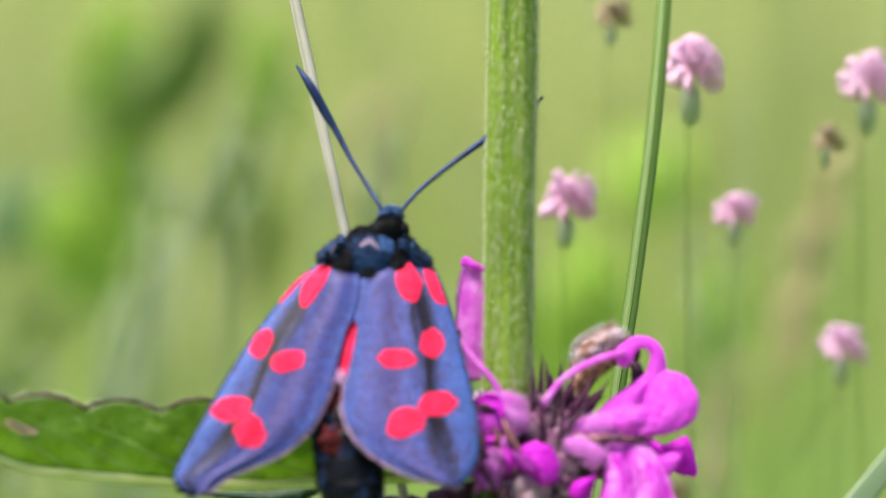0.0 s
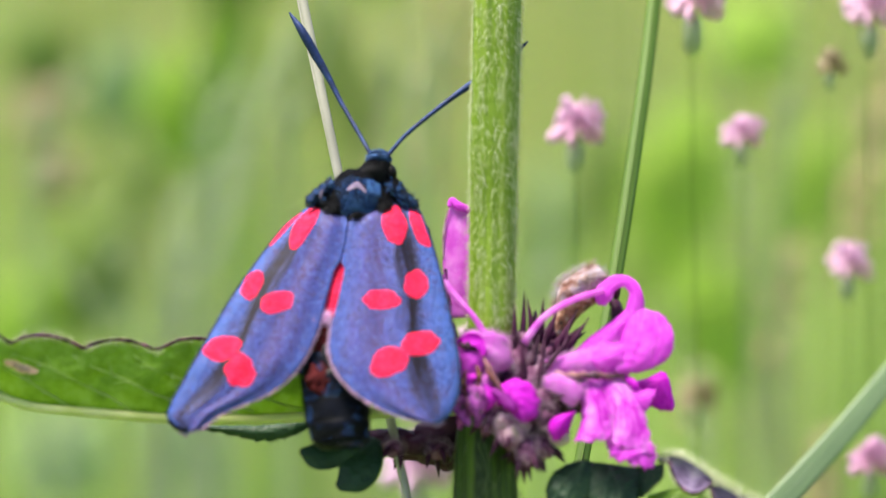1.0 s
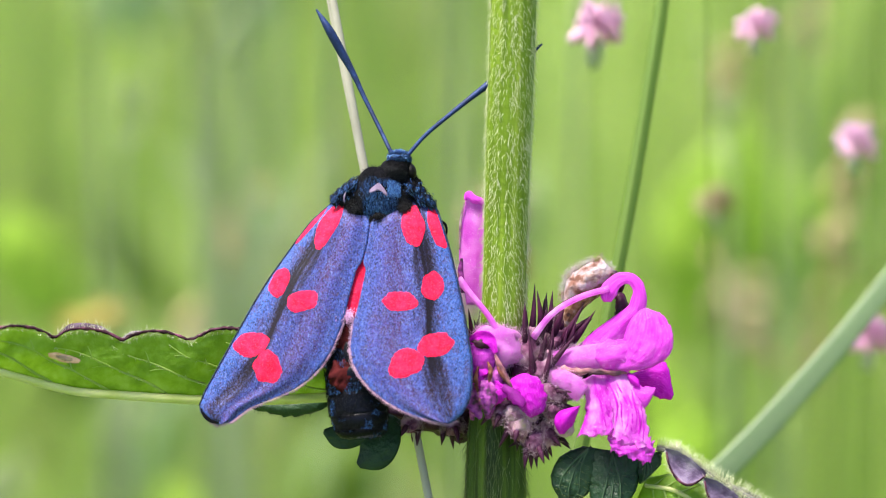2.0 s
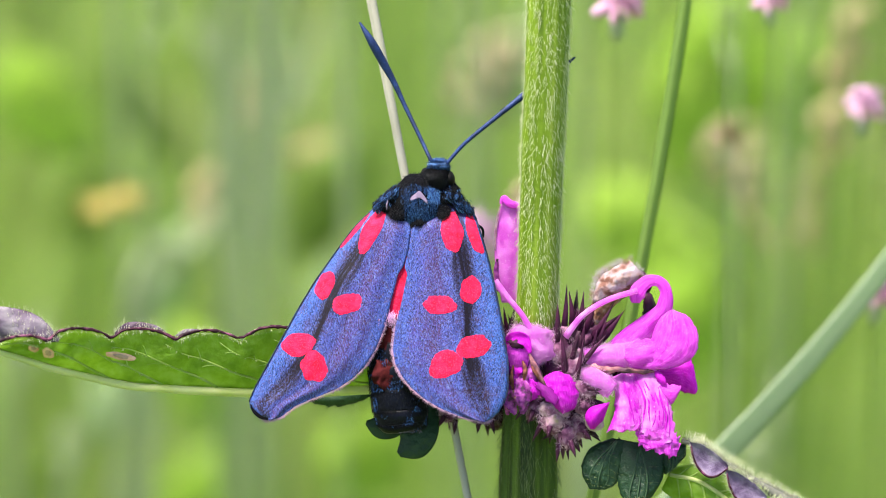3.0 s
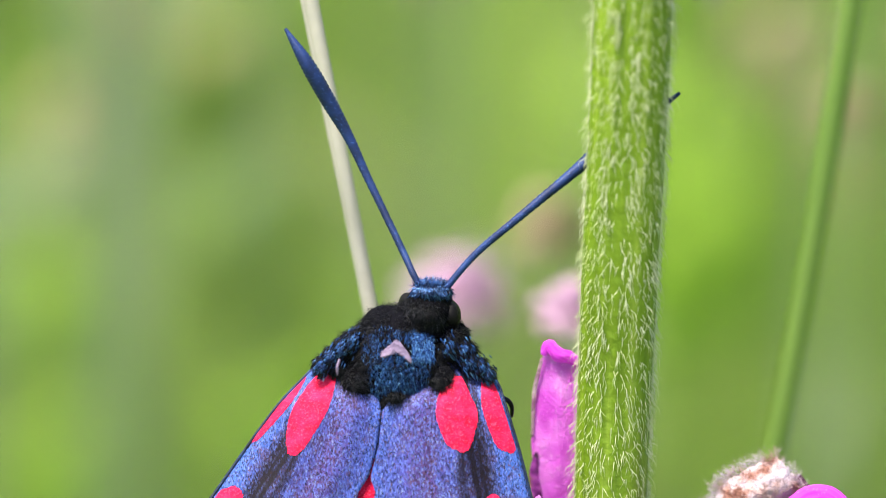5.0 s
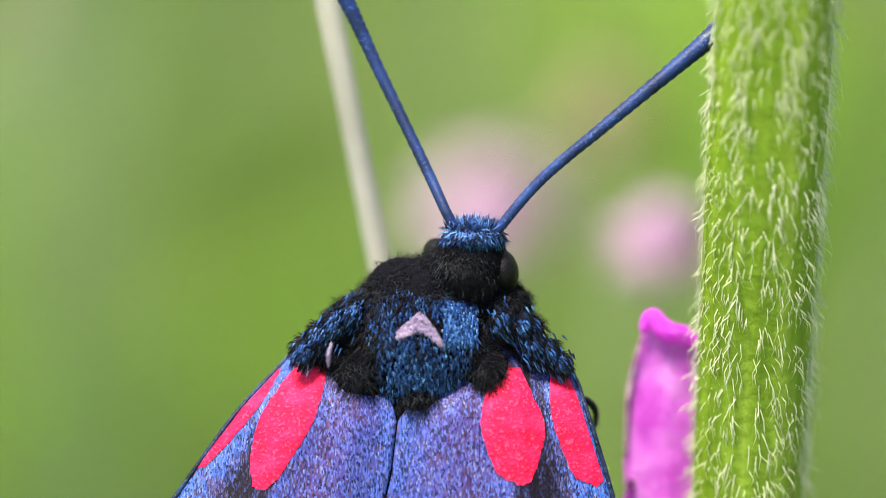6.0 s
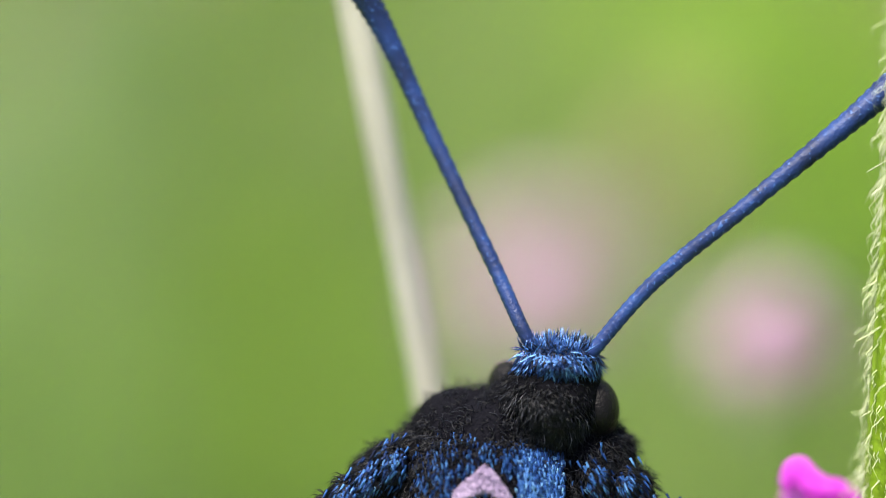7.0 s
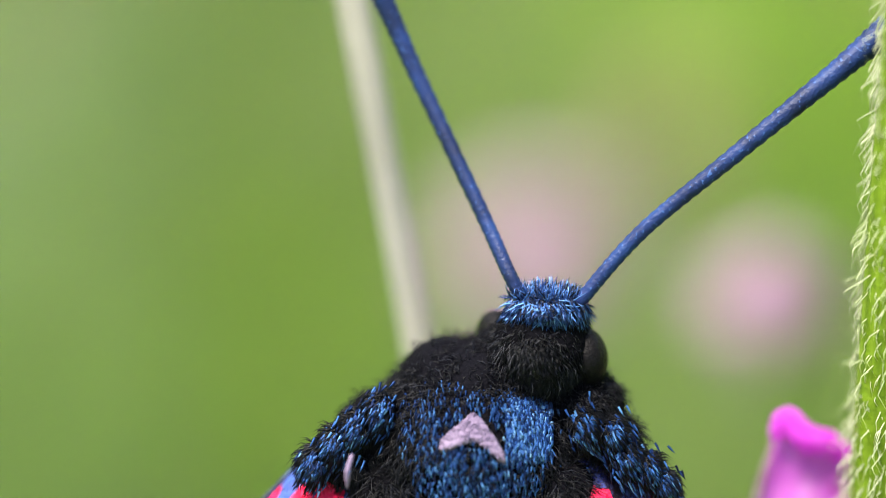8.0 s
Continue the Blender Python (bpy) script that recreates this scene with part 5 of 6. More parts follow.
        g.hair(p, out * 0.45 + Vector((rng.gauss(0, 0.35), 0, -0.7 + out.z * 0.4 + rng.gauss(0, 0.25))), rng.uniform(4, 11) * UNIT, 0.000009, (rng.gauss(0, 0.3), 0, -0.3))
    part("fur", g, FUR, thorax, kind="stuff")
    for u, v, r, d in ((800, 400, 20, -1.1), (708, 412, 22, -1.1), (768, 386, 28, -1.0), (738, 392, 26, -1.0), (814, 414, 14, -1.5), (693, 426, 14, -1.5),
                       (752, 398, 33, -1.0), (711, 440, 19, -1.7), (789, 438, 18, -1.7), (748, 452, 24, -1.6)):
        g = Geo()
        g.ball(L(u, v, d), (r * UNIT, r * UNIT, r * UNIT), n=10, m=14, lump=0.1, seed=u)
        collar = part("collar_lobe", g, VELVET, moth, "black furry lobe round the thorax")
        coat(collar, L(u, v, d), (r, r, r), 900 if v < 430 else 700, 4 if v < 430 else 6, 9 if v < 430 else 15, 0.000009, 0.55, rng.uniform(-0.2, 0.2))
    # Scales that lie on the back: dark blue below with a lit fringe painted light blue, a bright field beside the pale
    # mark, thin flecks above.
    fields = ((751, 436, 30, 23, 1500, BLUE, "blue-dusted back", 0.5), (751, 446, 24, 12, 260, BRIGHT, "light blue flecks", 0.5), (750, 457, 27, 4, 420, BRIGHT, "lit lower fringe painted light blue", 0.7),
              (774, 405, 11, 14, 1100, BRIGHT, "bright blue collar patch", 0.75), (768, 396, 12, 6, 260, BLUE, "blue scales above the patch", 0.6), (729, 407, 15, 15, 330, BLUE, "thin blue collar patch", 0.55),
              (752, 391, 28, 7, 190, BLUE, "blue flecks", 0.6))
    for u, v, a, b, amount, mat, label, even in fields:
        g = Geo()
        for j in range(amount):
            x, z = (rng.gauss(0, 0.48), rng.gauss(0, 0.48)) if rng.random() > even else (rng.uniform(-1, 1), rng.uniform(-1, 1))
            p, h = on_thorax(u + x * a, v - z * b)
            if h > 0.02:
                g.hair(p + Vector((0, -rng.uniform(0.00001, 0.00010), 0)), (rng.gauss(0, 0.25), -0.16, -1), rng.uniform(2.5, 4.6) * UNIT, 0.000021, (0, rng.uniform(-0.1, 0.15), 0))
        part("scale_cover", g, mat, thorax, label, kind="stuff")
    g = Geo()
    for j in range(1100):
        x = rng.uniform(-1, 1)
        u = 748 + (14 if x > 0 else 15) * x
        v = 402 + (14 * x ** 1.3 if x > 0 else 8.5 * -x) + rng.uniform(-1, 1) * (4.6 * (1 - abs(x)) ** 0.7 + 0.8)
        p, h = on_thorax(u, v)
        g.hair(p + Vector((0, -0.00011, 0)), (rng.gauss(0, 0.25), -0.1, -1), rng.uniform(2.5, 4.5) * UNIT, 0.000024)
    part("pale_mark", g, PALE, thorax, "pale lilac chevron of scales", kind="stuff")
    # Shoulders: overlapping tufts of flat blue and black scales down to the wing roots.
    for u, v, lean, side, size in ((705, 398, 45, -1, 8), (694, 406, 46, -1, 8), (684, 414, 46, -1, 8), (675, 423, 45, -1, 8), (800, 405, -25, 1, 8), (813, 408, -32, 1, 7), (819, 419, -35, 1, 8), (829, 424, -40, 1, 7),
                                   (837, 431, -35, 1, 6)):
        g = Geo()
        middle = L(u, v, -2.0)
        g.ball(middle, (size * 0.75 * UNIT, size * 0.75 * UNIT, size * 1.1 * UNIT), lean, n=8, m=12, lump=0.25, seed=u)
        tuft = part("shoulder_tuft", g, VELVET, moth, "black shoulder tuft with blue scales")
        half = (size * 0.85, size * 0.85, size * 1.15)
        coat(tuft, middle, half, 420, 4, 9, 0.000012, 0.8, side * 0.55)
        for mat, amount, name in ((BRIGHT, 26, "bright blue scales"), (BLUE, 70, "dark blue scales")):
            c = Geo()
            for j in range(amount):
                x, z = rng.gauss(0, 0.62), rng.gauss(0, 0.62)
                p = middle + Vector((x * half[0], -half[1] * math.sqrt(max(0.05, 1 - x * x - z * z)) - 1.5, z * half[2])) * UNIT
                c.hair(p, (side * 0.5 + rng.gauss(0, 0.2), -0.12, -0.85), rng.uniform(3.5, 7) * UNIT, 0.000026)
            part("scale_cover", c, mat, tuft, name, kind="stuff")
    g = Geo()
    g.tube([L(692, 415, -3.0), L(690, 423, -3.0), L(690, 431, -2.9)], [0.8 * UNIT, 1.3 * UNIT, 0.6 * UNIT], n=10, m=8, lump=0.3)
    part("wing_root", g, PALE, moth, "pale bare wing root")
    # Head: black fur, two round eyes, a blue tuft between the antennae.
    g = Geo()
    g.ball(L(780, 370, -1.3), (25 * UNIT, 26 * UNIT, 24 * UNIT), 0, lump=0.05)
    head = part("head", g, VELVET, moth, "black furry head")
    for u, v, d in ((801, 374, -1.4), (760, 368, -0.7)):
        g = Geo()
        g.ball(L(u, v, d), (10 * UNIT, 14 * UNIT, 14 * UNIT), -10)
        part("eye", g, EYE, head, "dark round eye")
    coat(head, L(778, 372, -1.3), (22, 25, 21), 3600, 4, 10, 0.000010, 0.7)
    coat(head, L(777, 373, -1.3), (23, 25, 19), 240, 5, 11, 0.000010, 0.9, 0.0, HIGHLIGHT_FUR, "gloss_hair", "grey hairs for the highlights of the fur")
    g = Geo()
    g.ball(L(782, 351, -1.5), (19 * UNIT, 16 * UNIT, 9 * UNIT), -8, n=8, m=14, lump=0.1)
    tuft = part("face_tuft", g, DARK_BLUE, moth, "blue scale tuft between the antennae")
    for mat, amount, name in ((BLUE, 900, "blue scales"), (BRIGHT, 330, "bright blue scales"), (FUR, 260, "black hairs")):
        c = Geo()
        for k in range(amount):
            e, f = rng.uniform(0, 6.28319), rng.uniform(0, 1.57)
            out = Vector((math.cos(e) * math.cos(f), -math.sin(f), math.sin(e) * math.cos(f)))
            c.hair(L(782, 351, -1.5) + Vector((out.x * 19, out.y * 17, out.z * 9)) * UNIT, out * 0.3 + Vector((rng.gauss(0, 0.25), -0.1, (0.35 if out.z > 0.45 else -0.8) + rng.gauss(0, 0.35))), rng.uniform(4, 8) * UNIT, 0.000016)
        part("scale_cover", c, mat, tuft, name, kind="stuff")
    # Clubbed, ringed antennae.
    for spine, label in (([(776, 354, -1.5), (766, 338, -1.65), (752, 308, -1.2), (722, 246, -0.6), (702, 203, -0.5), (682, 167, -0.7), (661, 130, -1.1), (640, 96, -1.05)], "antenna with a dark club"),
                         ([(792, 356, -1.6), (799, 345, -1.8), (826, 314, -1.8), (866, 280, -1.9), (915, 240, -1.7), (950, 212, -1.2), (985, 188, -1.1), (1024, 158, -1.9)], "antenna passing behind the stem")):
        c = spread([L(*q) for q in spine], 130)
        r = ramp([w * UNIT for w in (3.2, 3.3, 3.5, 3.9, 5.2, 7.4, 7.0, 1.5)], 130)
        r = [w * (1 + 0.06 * math.cos(3.14159 * k)) for k, w in enumerate(r)]
        g = Geo()
        rows = []
        for j in range(130):
            along = (c[min(j + 1, 129)] - c[max(j - 1, 0)]).normalized()
            side = along.cross(Vector((0, -1, 0))).normalized()
            up = side.cross(along)
            rows.append([c[j] + (side * math.cos(e) + up * math.sin(e)) * r[j] for e in np.linspace(0, 6.28319, 11)[:-1]])
        g.grid(rows, close=True)
        part("antenna", g, FEELER, moth, "blue-black " + label)
    # A foreleg tip behind the wing, and the hind legs that hold the whorl.
    for spine in ([(846, 455, -1.0), (857, 460, -0.8), (861, 467, -0.6), (861, 477, -0.2)], [(720, 640, 0.2), (760, 690, 1.4), (820, 730, 2.0)], [(740, 560, 0.0), (800, 620, 1.2), (880, 690, 2.0)]):
        g = Geo()
        g.tube([L(*q) for q in spine], [2.4 * UNIT, 2.4 * UNIT, 2.2 * UNIT, 1.8 * UNIT], n=14, m=8)
        part("leg", g, BLACK, moth, "thin black leg")


build_body()


# ---- behind the plant: straw, blades, flowers of the meadow ----
def stand(name, base, label, category, group=""):
    ob = new(name)
    ob.empty_display_size = 0.01
    ob.location = base
    return tagged(ob, label, category, group)


def wpart(name, geo, mat, parent, label="", thick=0.0):
    ob = new(name, geo.mesh(name, parent.location, True, thick))
    ob.data.materials.append(mat)
    ob.parent = parent
    return tagged(ob, label)


def place(u, v, d):
    return TILT @ L(u, v, d)


def foot(q, lean=(0, 0)):
    """The point on the ground below q, shifted by lean."""
    return Vector((q.x + lean[0], q.y + lean[1], 0.0))


def tall_blade(name, points, widths, mat, label, root, face=(0, -1, 0.3), fold=0.35, category="grass blade"):
    top = [place(*q) for q in points]
    base = foot(top[-1], root)
    down = top[-1] - top[-2]
    knee = top[-1] + down.normalized() * 0.06
    ob = stand(name, base, label, category)
    g = Geo()
    g.ribbon([*top, knee, knee.lerp(base, 0.6), base], [w * UNIT for w in widths], face, n=60, m=7, cup=fold)
    wpart("blade", g, mat, ob, thick=0.0002)
    g = Geo()
    g.tube([*top, knee, knee.lerp(base, 0.6), base], [max(w, 4) * (0.14 if fold > 0.1 else 0.05) * UNIT for w in widths], n=60, m=6)
    wpart("midrib", g, mat, ob)
    return ob


def build_near_grass():
    # Bleached straw close behind the moth.
    top = [place(594, -300, 1.5), place(651, 0, 2.0), place(721, 365, 2.7), place(771, 620, 3.1), place(809, 809, 3.4), place(845, 990, 3.8), place(883, 1180, 4.1)]
    base = foot(top[-1], (0.06, 0.10))
    straw = stand("dry_straw", base, "thin bleached straw standing behind the moth", "straw")
    g = Geo()
    down = [top[-1].lerp(base, f) for f in (0.02, 0.06, 0.15, 0.35, 0.65, 1.0)]
    g.tube([*top, *down], [w * UNIT for w in (7.8, 8, 7.8, 7.2, 6.8, 6.6, 6.8, 8, 11, 12)], n=110, m=10)
    wpart("stalk", g, STRAW, straw)
    g = Geo()
    g.ribbon([q + Vector((-6.5 * UNIT, -0.00012, 0)) for q in top[:3]], [3 * UNIT, 3 * UNIT, 3 * UNIT, 0.3 * UNIT], n=40, m=4)
    wpart("sheath", g, STRAW, straw, "pale sheath edge", 0.00008)
    # Blades of grass one can pick out.
    way = [(1440, -1500, 20), (1350, -900, 17), (1277, -450, 15.4), (1223, 0, 13.6), (1189, 230, 12.7), (1150, 460, 11.8), (1092, 760, 10.6), (1040, 1000, 9.6), (980, 1300, 9)]
    tall_blade("grass_blade", way, [4, 10, 12, 12.5, 12.5, 12, 12, 12, 11, 9, 9], BLADE_SOFT, "upright green grass blade behind the flowers", (0.0, 0.10), fold=0.5)
    # Second thin strip, added as the dark right edge of the same blade.
    tall_blade("grass_blade", [(u + 8, v, d + 0.6) for u, v, d in way], [1, 2, 2.4, 2.4, 2.4, 2.2, 2, 2, 2, 2, 2], BLADE_EDGE, "dark green edge strip of the upright blade", (0.003, 0.10))
    tall_blade("grass_blade", [(1788, 160, 35), (1678, 350, 32), (1553, 528, 29), (1421, 690, 26.6), (1283, 840, 24), (1109, 1010, 21), (892, 1200, 18)], [8, 18, 22, 24, 24, 24, 22, 20],
               BLADE_PALE, "pale bluish-green grass blade leaning across", (-0.04, -0.05), fold=0.05)


build_near_grass()


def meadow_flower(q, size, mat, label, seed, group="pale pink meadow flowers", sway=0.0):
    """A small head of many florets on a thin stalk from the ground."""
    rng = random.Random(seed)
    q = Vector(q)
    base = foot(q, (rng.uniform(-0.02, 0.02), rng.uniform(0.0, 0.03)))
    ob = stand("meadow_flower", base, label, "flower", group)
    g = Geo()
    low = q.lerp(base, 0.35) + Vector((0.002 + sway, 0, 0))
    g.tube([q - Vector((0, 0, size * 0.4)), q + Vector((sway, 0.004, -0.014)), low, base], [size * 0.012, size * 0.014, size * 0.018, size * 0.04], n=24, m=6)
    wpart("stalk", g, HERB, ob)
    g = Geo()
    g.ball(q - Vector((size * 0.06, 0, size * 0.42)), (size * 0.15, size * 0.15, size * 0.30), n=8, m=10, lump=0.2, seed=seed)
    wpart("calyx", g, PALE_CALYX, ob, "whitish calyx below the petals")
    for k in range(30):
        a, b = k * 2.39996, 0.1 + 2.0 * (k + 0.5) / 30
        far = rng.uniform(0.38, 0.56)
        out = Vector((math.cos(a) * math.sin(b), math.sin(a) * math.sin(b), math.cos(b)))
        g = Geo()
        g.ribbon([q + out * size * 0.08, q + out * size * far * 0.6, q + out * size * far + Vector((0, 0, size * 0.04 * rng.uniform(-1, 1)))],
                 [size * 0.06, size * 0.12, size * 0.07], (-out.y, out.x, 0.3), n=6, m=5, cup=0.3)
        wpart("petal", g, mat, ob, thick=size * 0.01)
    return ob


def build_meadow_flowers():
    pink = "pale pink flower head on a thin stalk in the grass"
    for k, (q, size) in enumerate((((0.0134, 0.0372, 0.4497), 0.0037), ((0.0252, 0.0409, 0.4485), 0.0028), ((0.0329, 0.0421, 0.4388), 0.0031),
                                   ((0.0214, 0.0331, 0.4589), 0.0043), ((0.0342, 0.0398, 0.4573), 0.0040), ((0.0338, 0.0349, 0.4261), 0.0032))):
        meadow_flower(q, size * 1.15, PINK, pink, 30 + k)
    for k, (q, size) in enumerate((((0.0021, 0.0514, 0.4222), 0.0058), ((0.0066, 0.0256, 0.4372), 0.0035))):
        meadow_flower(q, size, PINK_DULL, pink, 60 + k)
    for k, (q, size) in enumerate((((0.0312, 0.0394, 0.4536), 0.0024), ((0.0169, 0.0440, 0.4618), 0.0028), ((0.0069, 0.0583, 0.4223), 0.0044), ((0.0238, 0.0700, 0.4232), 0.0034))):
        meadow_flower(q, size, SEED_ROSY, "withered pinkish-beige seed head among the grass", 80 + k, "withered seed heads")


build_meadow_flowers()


def build_soft_blades():
    """Broad arching blades far behind, fresh green and pale, that lie across the meadow."""
    rng = random.Random(17)
    for k in range(70):
        x, y = rng.uniform(-0.17, 0.17), rng.uniform(0.36, 0.75)
        base = Vector((x, y, 0.0))
        h, lean = rng.uniform(0.22, 0.44), rng.uniform(-0.16, 0.16)
        tip = base + Vector((lean, rng.uniform(-0.03, 0.10), h))
        w = rng.uniform(0.0014, 0.0058)
        fresh = k % 3
        ob = stand("broad_blade", base, "broad fresh green grass blade deep in the meadow" if fresh else "broad pale grass blade deep in the meadow", "grass blade", "broad grass blades")
        g = Geo()
        mid = base.lerp(tip, 0.55) + Vector((-lean * 0.12, 0, 0.04))
        g.ribbon([base, mid, tip], [w * 0.6, w, w * 0.08], (0.1, -0.8, 0.6), n=16, m=5, cup=0.25)
        wpart("blade", g, FRESH if fresh else GRASS_DRY, ob)
        g = Geo()
        g.tube([base, mid, tip], [w * 0.12, w * 0.08, w * 0.02], n=16, m=5)
        wpart("midrib", g, BLADE_PALE, ob)


build_soft_blades()


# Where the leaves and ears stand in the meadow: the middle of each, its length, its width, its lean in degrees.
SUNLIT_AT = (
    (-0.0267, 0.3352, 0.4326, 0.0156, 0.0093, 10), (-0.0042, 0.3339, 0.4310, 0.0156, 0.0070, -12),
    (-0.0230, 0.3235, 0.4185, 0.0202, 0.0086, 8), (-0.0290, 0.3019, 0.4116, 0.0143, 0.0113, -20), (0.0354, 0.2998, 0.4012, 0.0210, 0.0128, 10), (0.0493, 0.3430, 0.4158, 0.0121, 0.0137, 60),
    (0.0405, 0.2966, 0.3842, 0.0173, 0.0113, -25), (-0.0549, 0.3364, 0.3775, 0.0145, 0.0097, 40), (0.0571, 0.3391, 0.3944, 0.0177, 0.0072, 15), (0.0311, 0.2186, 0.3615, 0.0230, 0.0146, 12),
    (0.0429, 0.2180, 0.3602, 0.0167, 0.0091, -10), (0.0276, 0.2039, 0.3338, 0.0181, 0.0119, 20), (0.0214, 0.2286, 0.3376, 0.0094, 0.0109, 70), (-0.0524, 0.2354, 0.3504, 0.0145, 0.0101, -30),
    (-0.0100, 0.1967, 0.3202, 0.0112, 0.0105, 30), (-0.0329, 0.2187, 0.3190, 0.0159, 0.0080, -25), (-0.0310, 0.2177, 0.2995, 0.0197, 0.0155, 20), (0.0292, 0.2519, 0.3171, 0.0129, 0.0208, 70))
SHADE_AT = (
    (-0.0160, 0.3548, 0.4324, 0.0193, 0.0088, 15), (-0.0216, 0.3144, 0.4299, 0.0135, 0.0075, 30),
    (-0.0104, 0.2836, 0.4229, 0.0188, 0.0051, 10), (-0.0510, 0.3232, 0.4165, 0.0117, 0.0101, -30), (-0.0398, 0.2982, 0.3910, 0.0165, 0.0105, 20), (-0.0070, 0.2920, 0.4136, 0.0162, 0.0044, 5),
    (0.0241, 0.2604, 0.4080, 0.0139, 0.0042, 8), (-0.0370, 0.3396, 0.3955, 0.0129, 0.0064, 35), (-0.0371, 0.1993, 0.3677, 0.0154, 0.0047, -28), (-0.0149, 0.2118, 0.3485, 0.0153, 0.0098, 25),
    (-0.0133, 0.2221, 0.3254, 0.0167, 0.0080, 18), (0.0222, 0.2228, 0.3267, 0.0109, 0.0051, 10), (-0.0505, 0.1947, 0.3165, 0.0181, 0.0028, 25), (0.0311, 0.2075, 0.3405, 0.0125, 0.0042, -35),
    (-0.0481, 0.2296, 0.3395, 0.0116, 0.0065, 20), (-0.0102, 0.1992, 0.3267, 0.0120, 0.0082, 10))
BLUISH_AT = (
    (-0.0387, 0.3026, 0.4154, 0.0105, 0.0083, 15), (-0.0461, 0.2939, 0.3675, 0.0113, 0.0135, 50), (-0.0295, 0.2939, 0.3680, 0.0120, 0.0090, -30), (0.0181, 0.2986, 0.3948, 0.0180, 0.0053, 5),
    (-0.0256, 0.2367, 0.3529, 0.0109, 0.0080, 20), (-0.0337, 0.2075, 0.3405, 0.0181, 0.0042, 25), (0.0084, 0.2378, 0.3548, 0.0123, 0.0065, 10), (-0.0430, 0.2177, 0.3171, 0.0101, 0.0080, 40),
    (-0.0138, 0.2320, 0.3222, 0.0122, 0.0103, -15))
TAN_AT = (
    (0.0049, 0.2229, 0.4250, 0.0270, 0.0023, 4), (0.0094, 0.2440, 0.4293, 0.0174, 0.0016, 6), (0.0381, 0.1593, 0.4117, 0.0146, 0.0025, 8), (0.0500, 0.1822, 0.4256, 0.0248, 0.0029, 14),
    (0.0290, 0.1579, 0.4035, 0.0062, 0.0023, 10), (0.0490, 0.2007, 0.4159, 0.0222, 0.0011, 10), (0.0405, 0.1454, 0.3941, 0.0177, 0.0031, 8), (0.0297, 0.1307, 0.3878, 0.0150, 0.0013, -28),
    (-0.0249, 0.1603, 0.3795, 0.0222, 0.0028, 24), (-0.0189, 0.1779, 0.3701, 0.0097, 0.0019, 70), (0.0392, 0.1574, 0.3741, 0.0123, 0.0019, 5))
ROSY_AT = (
    (0.0336, 0.2046, 0.3564, 0.0082, 0.0055, -10), (0.0036, 0.2277, 0.3572, 0.0107, 0.0057, 12), (-0.0432, 0.2610, 0.4102, 0.0056, 0.0049, 0), (-0.0467, 0.2822, 0.4148, 0.0058, 0.0058, 30))
YELLOWED_AT = (
    (-0.0346, 0.1284, 0.3880, 0.0062, 0.0032, 75),)
STREAK_AT = (
    ((-0.0085, 0.1104, 0.4490), (-0.0166, 0.1069, 0.4298), 0.00029),
    ((-0.0113, 0.1134, 0.4377), (-0.0199, 0.1099, 0.4183), 0.00025),
    ((-0.0136, 0.1250, 0.4452), (-0.0181, 0.1225, 0.4317), 0.00025),
    ((-0.0047, 0.1211, 0.4517), (-0.0098, 0.1176, 0.4324), 0.00030),
    ((0.0023, 0.1255, 0.4480), (0.0018, 0.1220, 0.4290), 0.00041),
    ((0.0053, 0.1206, 0.4496), (0.0036, 0.1178, 0.4338), 0.00030),
    ((-0.0303, 0.1345, 0.4410), (-0.0336, 0.1316, 0.4256), 0.00031),
    ((-0.0266, 0.1205, 0.4203), (-0.0299, 0.1177, 0.4053), 0.00031),
    ((0.0373, 0.1354, 0.4474), (0.0354, 0.1312, 0.4248), 0.00037),
    ((0.0299, 0.1349, 0.4444), (0.0328, 0.1307, 0.4218), 0.00026),
    ((0.0243, 0.1205, 0.4217), (0.0277, 0.1172, 0.4036), 0.00031),
    ((0.0143, 0.1224, 0.4313), (0.0130, 0.1190, 0.4128), 0.00031))
STREAK_LOW_AT = (
    ((-0.0101, 0.1349, 0.4438), (-0.0219, 0.1299, 0.4162), 0.00047),
    ((-0.0136, 0.1536, 0.4348), (-0.0207, 0.1495, 0.4122), 0.00038),
    ((-0.0365, 0.1515, 0.4232), (-0.0257, 0.1491, 0.4101), 0.00038),
    ((-0.0001, 0.1752, 0.4419), (-0.0009, 0.1721, 0.4249), 0.00040),
    ((-0.0082, 0.1756, 0.4443), (-0.0177, 0.1715, 0.4217), 0.00040),
    ((-0.0205, 0.1519, 0.3850), (-0.0349, 0.1408, 0.3643), 0.00072),
    ((-0.0274, 0.1485, 0.3786), (-0.0331, 0.1420, 0.3664), 0.00048),
    ((-0.0382, 0.1397, 0.3621), (-0.0416, 0.1329, 0.3493), 0.00048),
    ((-0.0446, 0.1519, 0.3637), (-0.0483, 0.1467, 0.3539), 0.00062),
    ((-0.0144, 0.1858, 0.3848), (-0.0234, 0.1752, 0.3649), 0.00077),
    ((-0.0311, 0.1858, 0.3848), (-0.0254, 0.1803, 0.3746), 0.00064),
    ((0.0170, 0.1507, 0.3616), (0.0146, 0.1420, 0.3452), 0.00086),
    ((0.0377, 0.1664, 0.3485), (0.0326, 0.1586, 0.3337), 0.00077))


def upright(q, length, lean):
    """Foot and tip of a leaf or an ear round its middle."""
    way = Vector((math.sin(radians(lean)), 0.12, math.cos(radians(lean)))) * length * 0.5
    return Vector(q) - way, Vector(q) + way


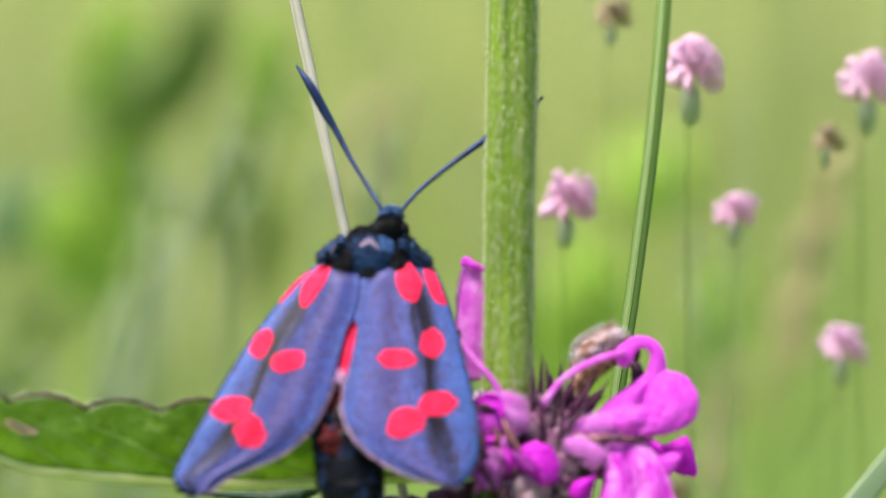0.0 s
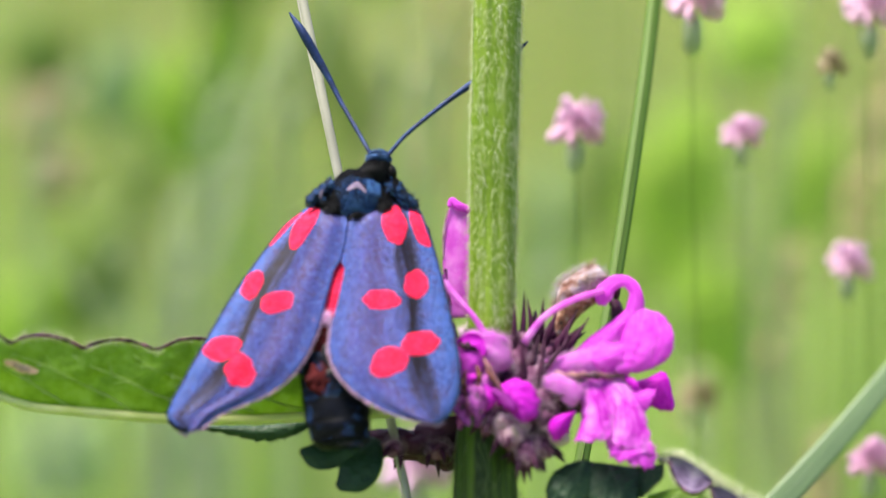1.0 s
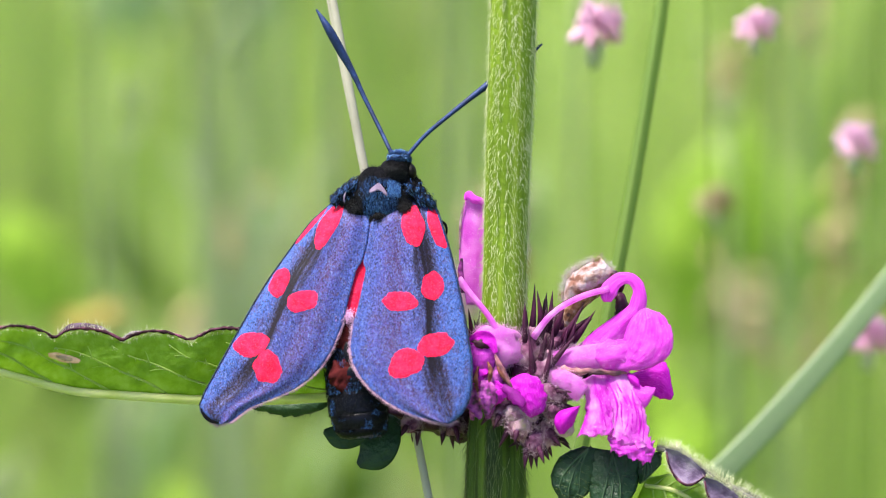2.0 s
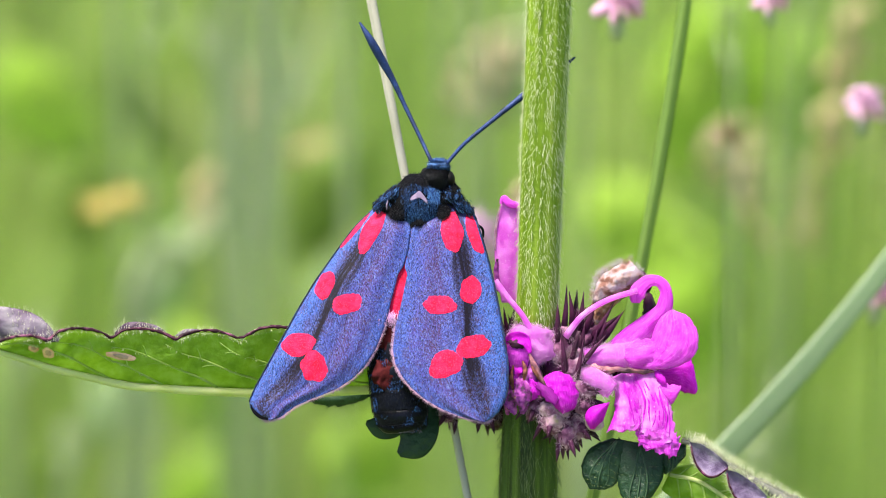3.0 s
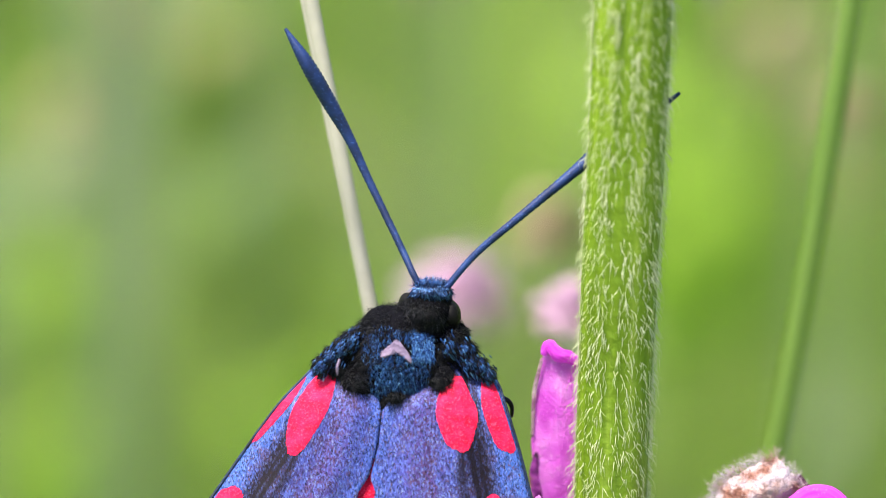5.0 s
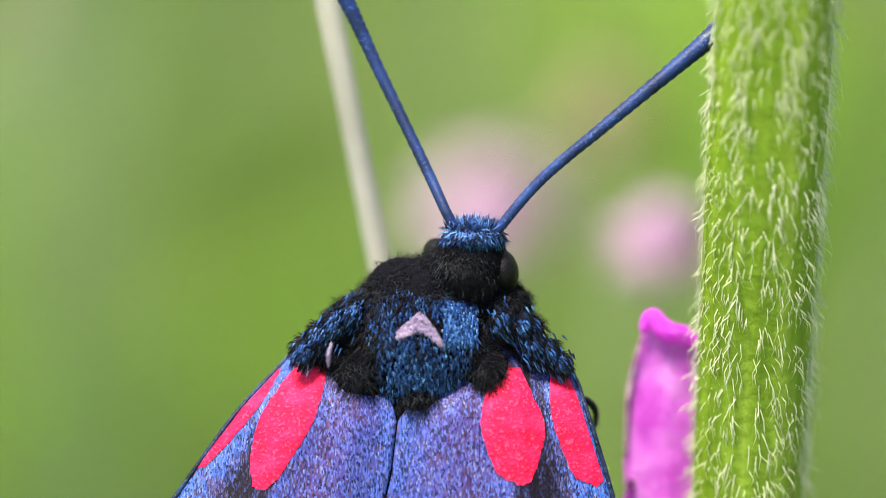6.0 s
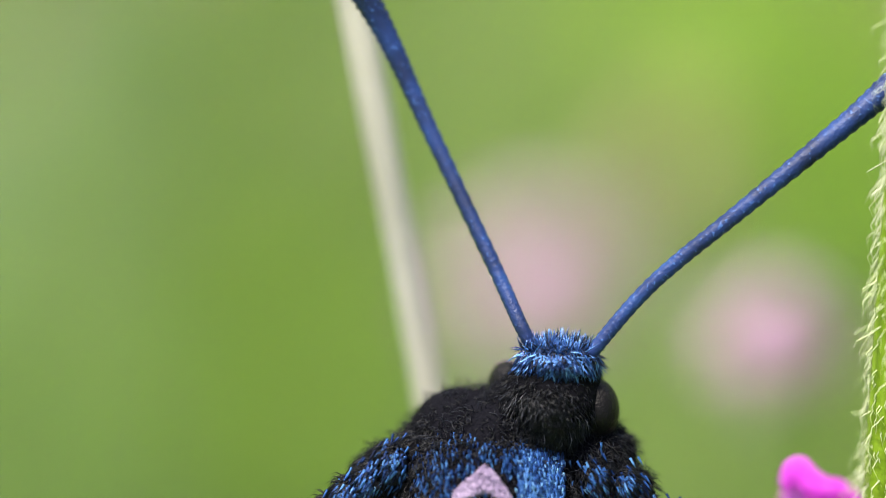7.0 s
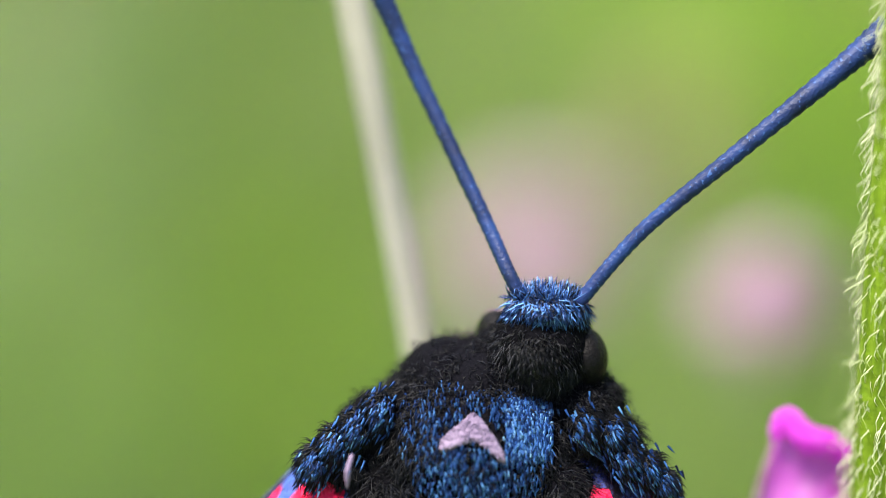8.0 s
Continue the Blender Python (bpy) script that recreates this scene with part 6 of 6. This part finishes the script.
def herb(at, mat, label, rng):
    x, y, z, length, width, lean = at
    low, high = upright((x, y, z), length * 1.25, lean)
    base = foot(low, (rng.uniform(-0.02, 0.02), rng.uniform(0.01, 0.05)))
    ob = stand("meadow_herb", base, label, "herb", "meadow herbs")
    bow = Vector((rng.uniform(-0.1, 0.1) * length, -0.1 * length, 0))
    g = Geo()
    g.ribbon([low, low.lerp(high, 0.35) + bow * 0.7, low.lerp(high, 0.7) + bow, high], [width * 0.10, width * 0.5, width * 0.42, width * 0.04], (0.1, -0.9, 0.4), n=18, m=9, cup=0.25, wave=0.12, seed=x * 900)
    wpart("leaf", g, mat, ob, thick=0.0002)
    g = Geo()
    g.tube([high, low.lerp(high, 0.5) + bow, low, low.lerp(base, 0.5) + Vector((0.004, 0, 0)), base], [width * 0.02, width * 0.04, 0.00016, 0.0002, 0.0005], n=24, m=6)
    wpart("stalk", g, HERB, ob)


def ear(at, mat, label, rng):
    x, y, z, length, width, lean = at
    low, high = upright((x, y, z), length, lean)
    base = foot(low, (rng.uniform(-0.01, 0.01) - 0.3 * (high.x - low.x), 0.03))
    ob = stand("withered_stalk", base, label, "stalk", "withered stalks")
    for k in range(9):
        p = low.lerp(high, k / 9)
        side = Vector((math.cos(k * 2.4), math.sin(k * 2.4), 0)) * width * 0.32
        q = low.lerp(high, min(1.0, k / 9 + 0.26)) + side * 0.6
        g = Geo()
        g.tube([p, p.lerp(q, 0.5) + side, q], [width * 0.06, width * 0.30, width * 0.05], n=8, m=8, lump=0.4, seed=k)
        wpart("spikelet", g, mat, ob)
    g = Geo()
    g.tube([high, low, low.lerp(base, 0.4), base], [width * 0.04, 0.0001, 0.00014, 0.0003], n=22, m=6)
    wpart("stalk", g, HERB, ob)


def build_meadow_things():
    rng = random.Random(23)
    for where, mat, label in ((SUNLIT_AT, SUNLIT, "broad leaf painted sunlit yellow-green in the meadow"), (SHADE_AT, SHADE, "broad leaf painted in shade, deep in the grass"),
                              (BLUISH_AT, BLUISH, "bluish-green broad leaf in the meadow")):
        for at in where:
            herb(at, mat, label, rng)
    for where, mat, label in ((TAN_AT, SEED, "withered beige grass ear"), (ROSY_AT, SEED_ROSY, "withered rosy-brown grass ear"), (YELLOWED_AT, YELLOWED, "yellowed orange grass ear")):
        for at in where:
            ear(at, mat, label, rng)
    for high, low, width in STREAK_AT + STREAK_LOW_AT:
        high, low = Vector(high), Vector(low)
        base = foot(low, ((low.x - high.x) * 0.4, 0.02))
        ob = stand("dry_stalk", base, "thin pale grass stalk leaning in the meadow", "stalk", "thin pale stalks")
        g = Geo()
        g.tube([high, high.lerp(low, 0.5) + Vector((0.0004, 0, 0)), low, low.lerp(base, 0.3) + (low - high) * 0.2, base], [width * 0.4, width * 0.8, width * 1.0, width * 1.0, width * 1.0], n=40, m=7)
        wpart("stem", g, STALK_PALE, ob)
        g = Geo()
        knot = high.lerp(low, 0.6)
        g.ribbon([low.lerp(base, 0.1), low, knot, knot + (high - low) * 0.16 + Vector((width * 3, 0, 0))], [width * 0.9, width * 1.1, width * 0.9, width * 0.1], n=16, m=5, cup=0.4)
        wpart("leaf", g, STALK_PALE, ob)


build_meadow_things()
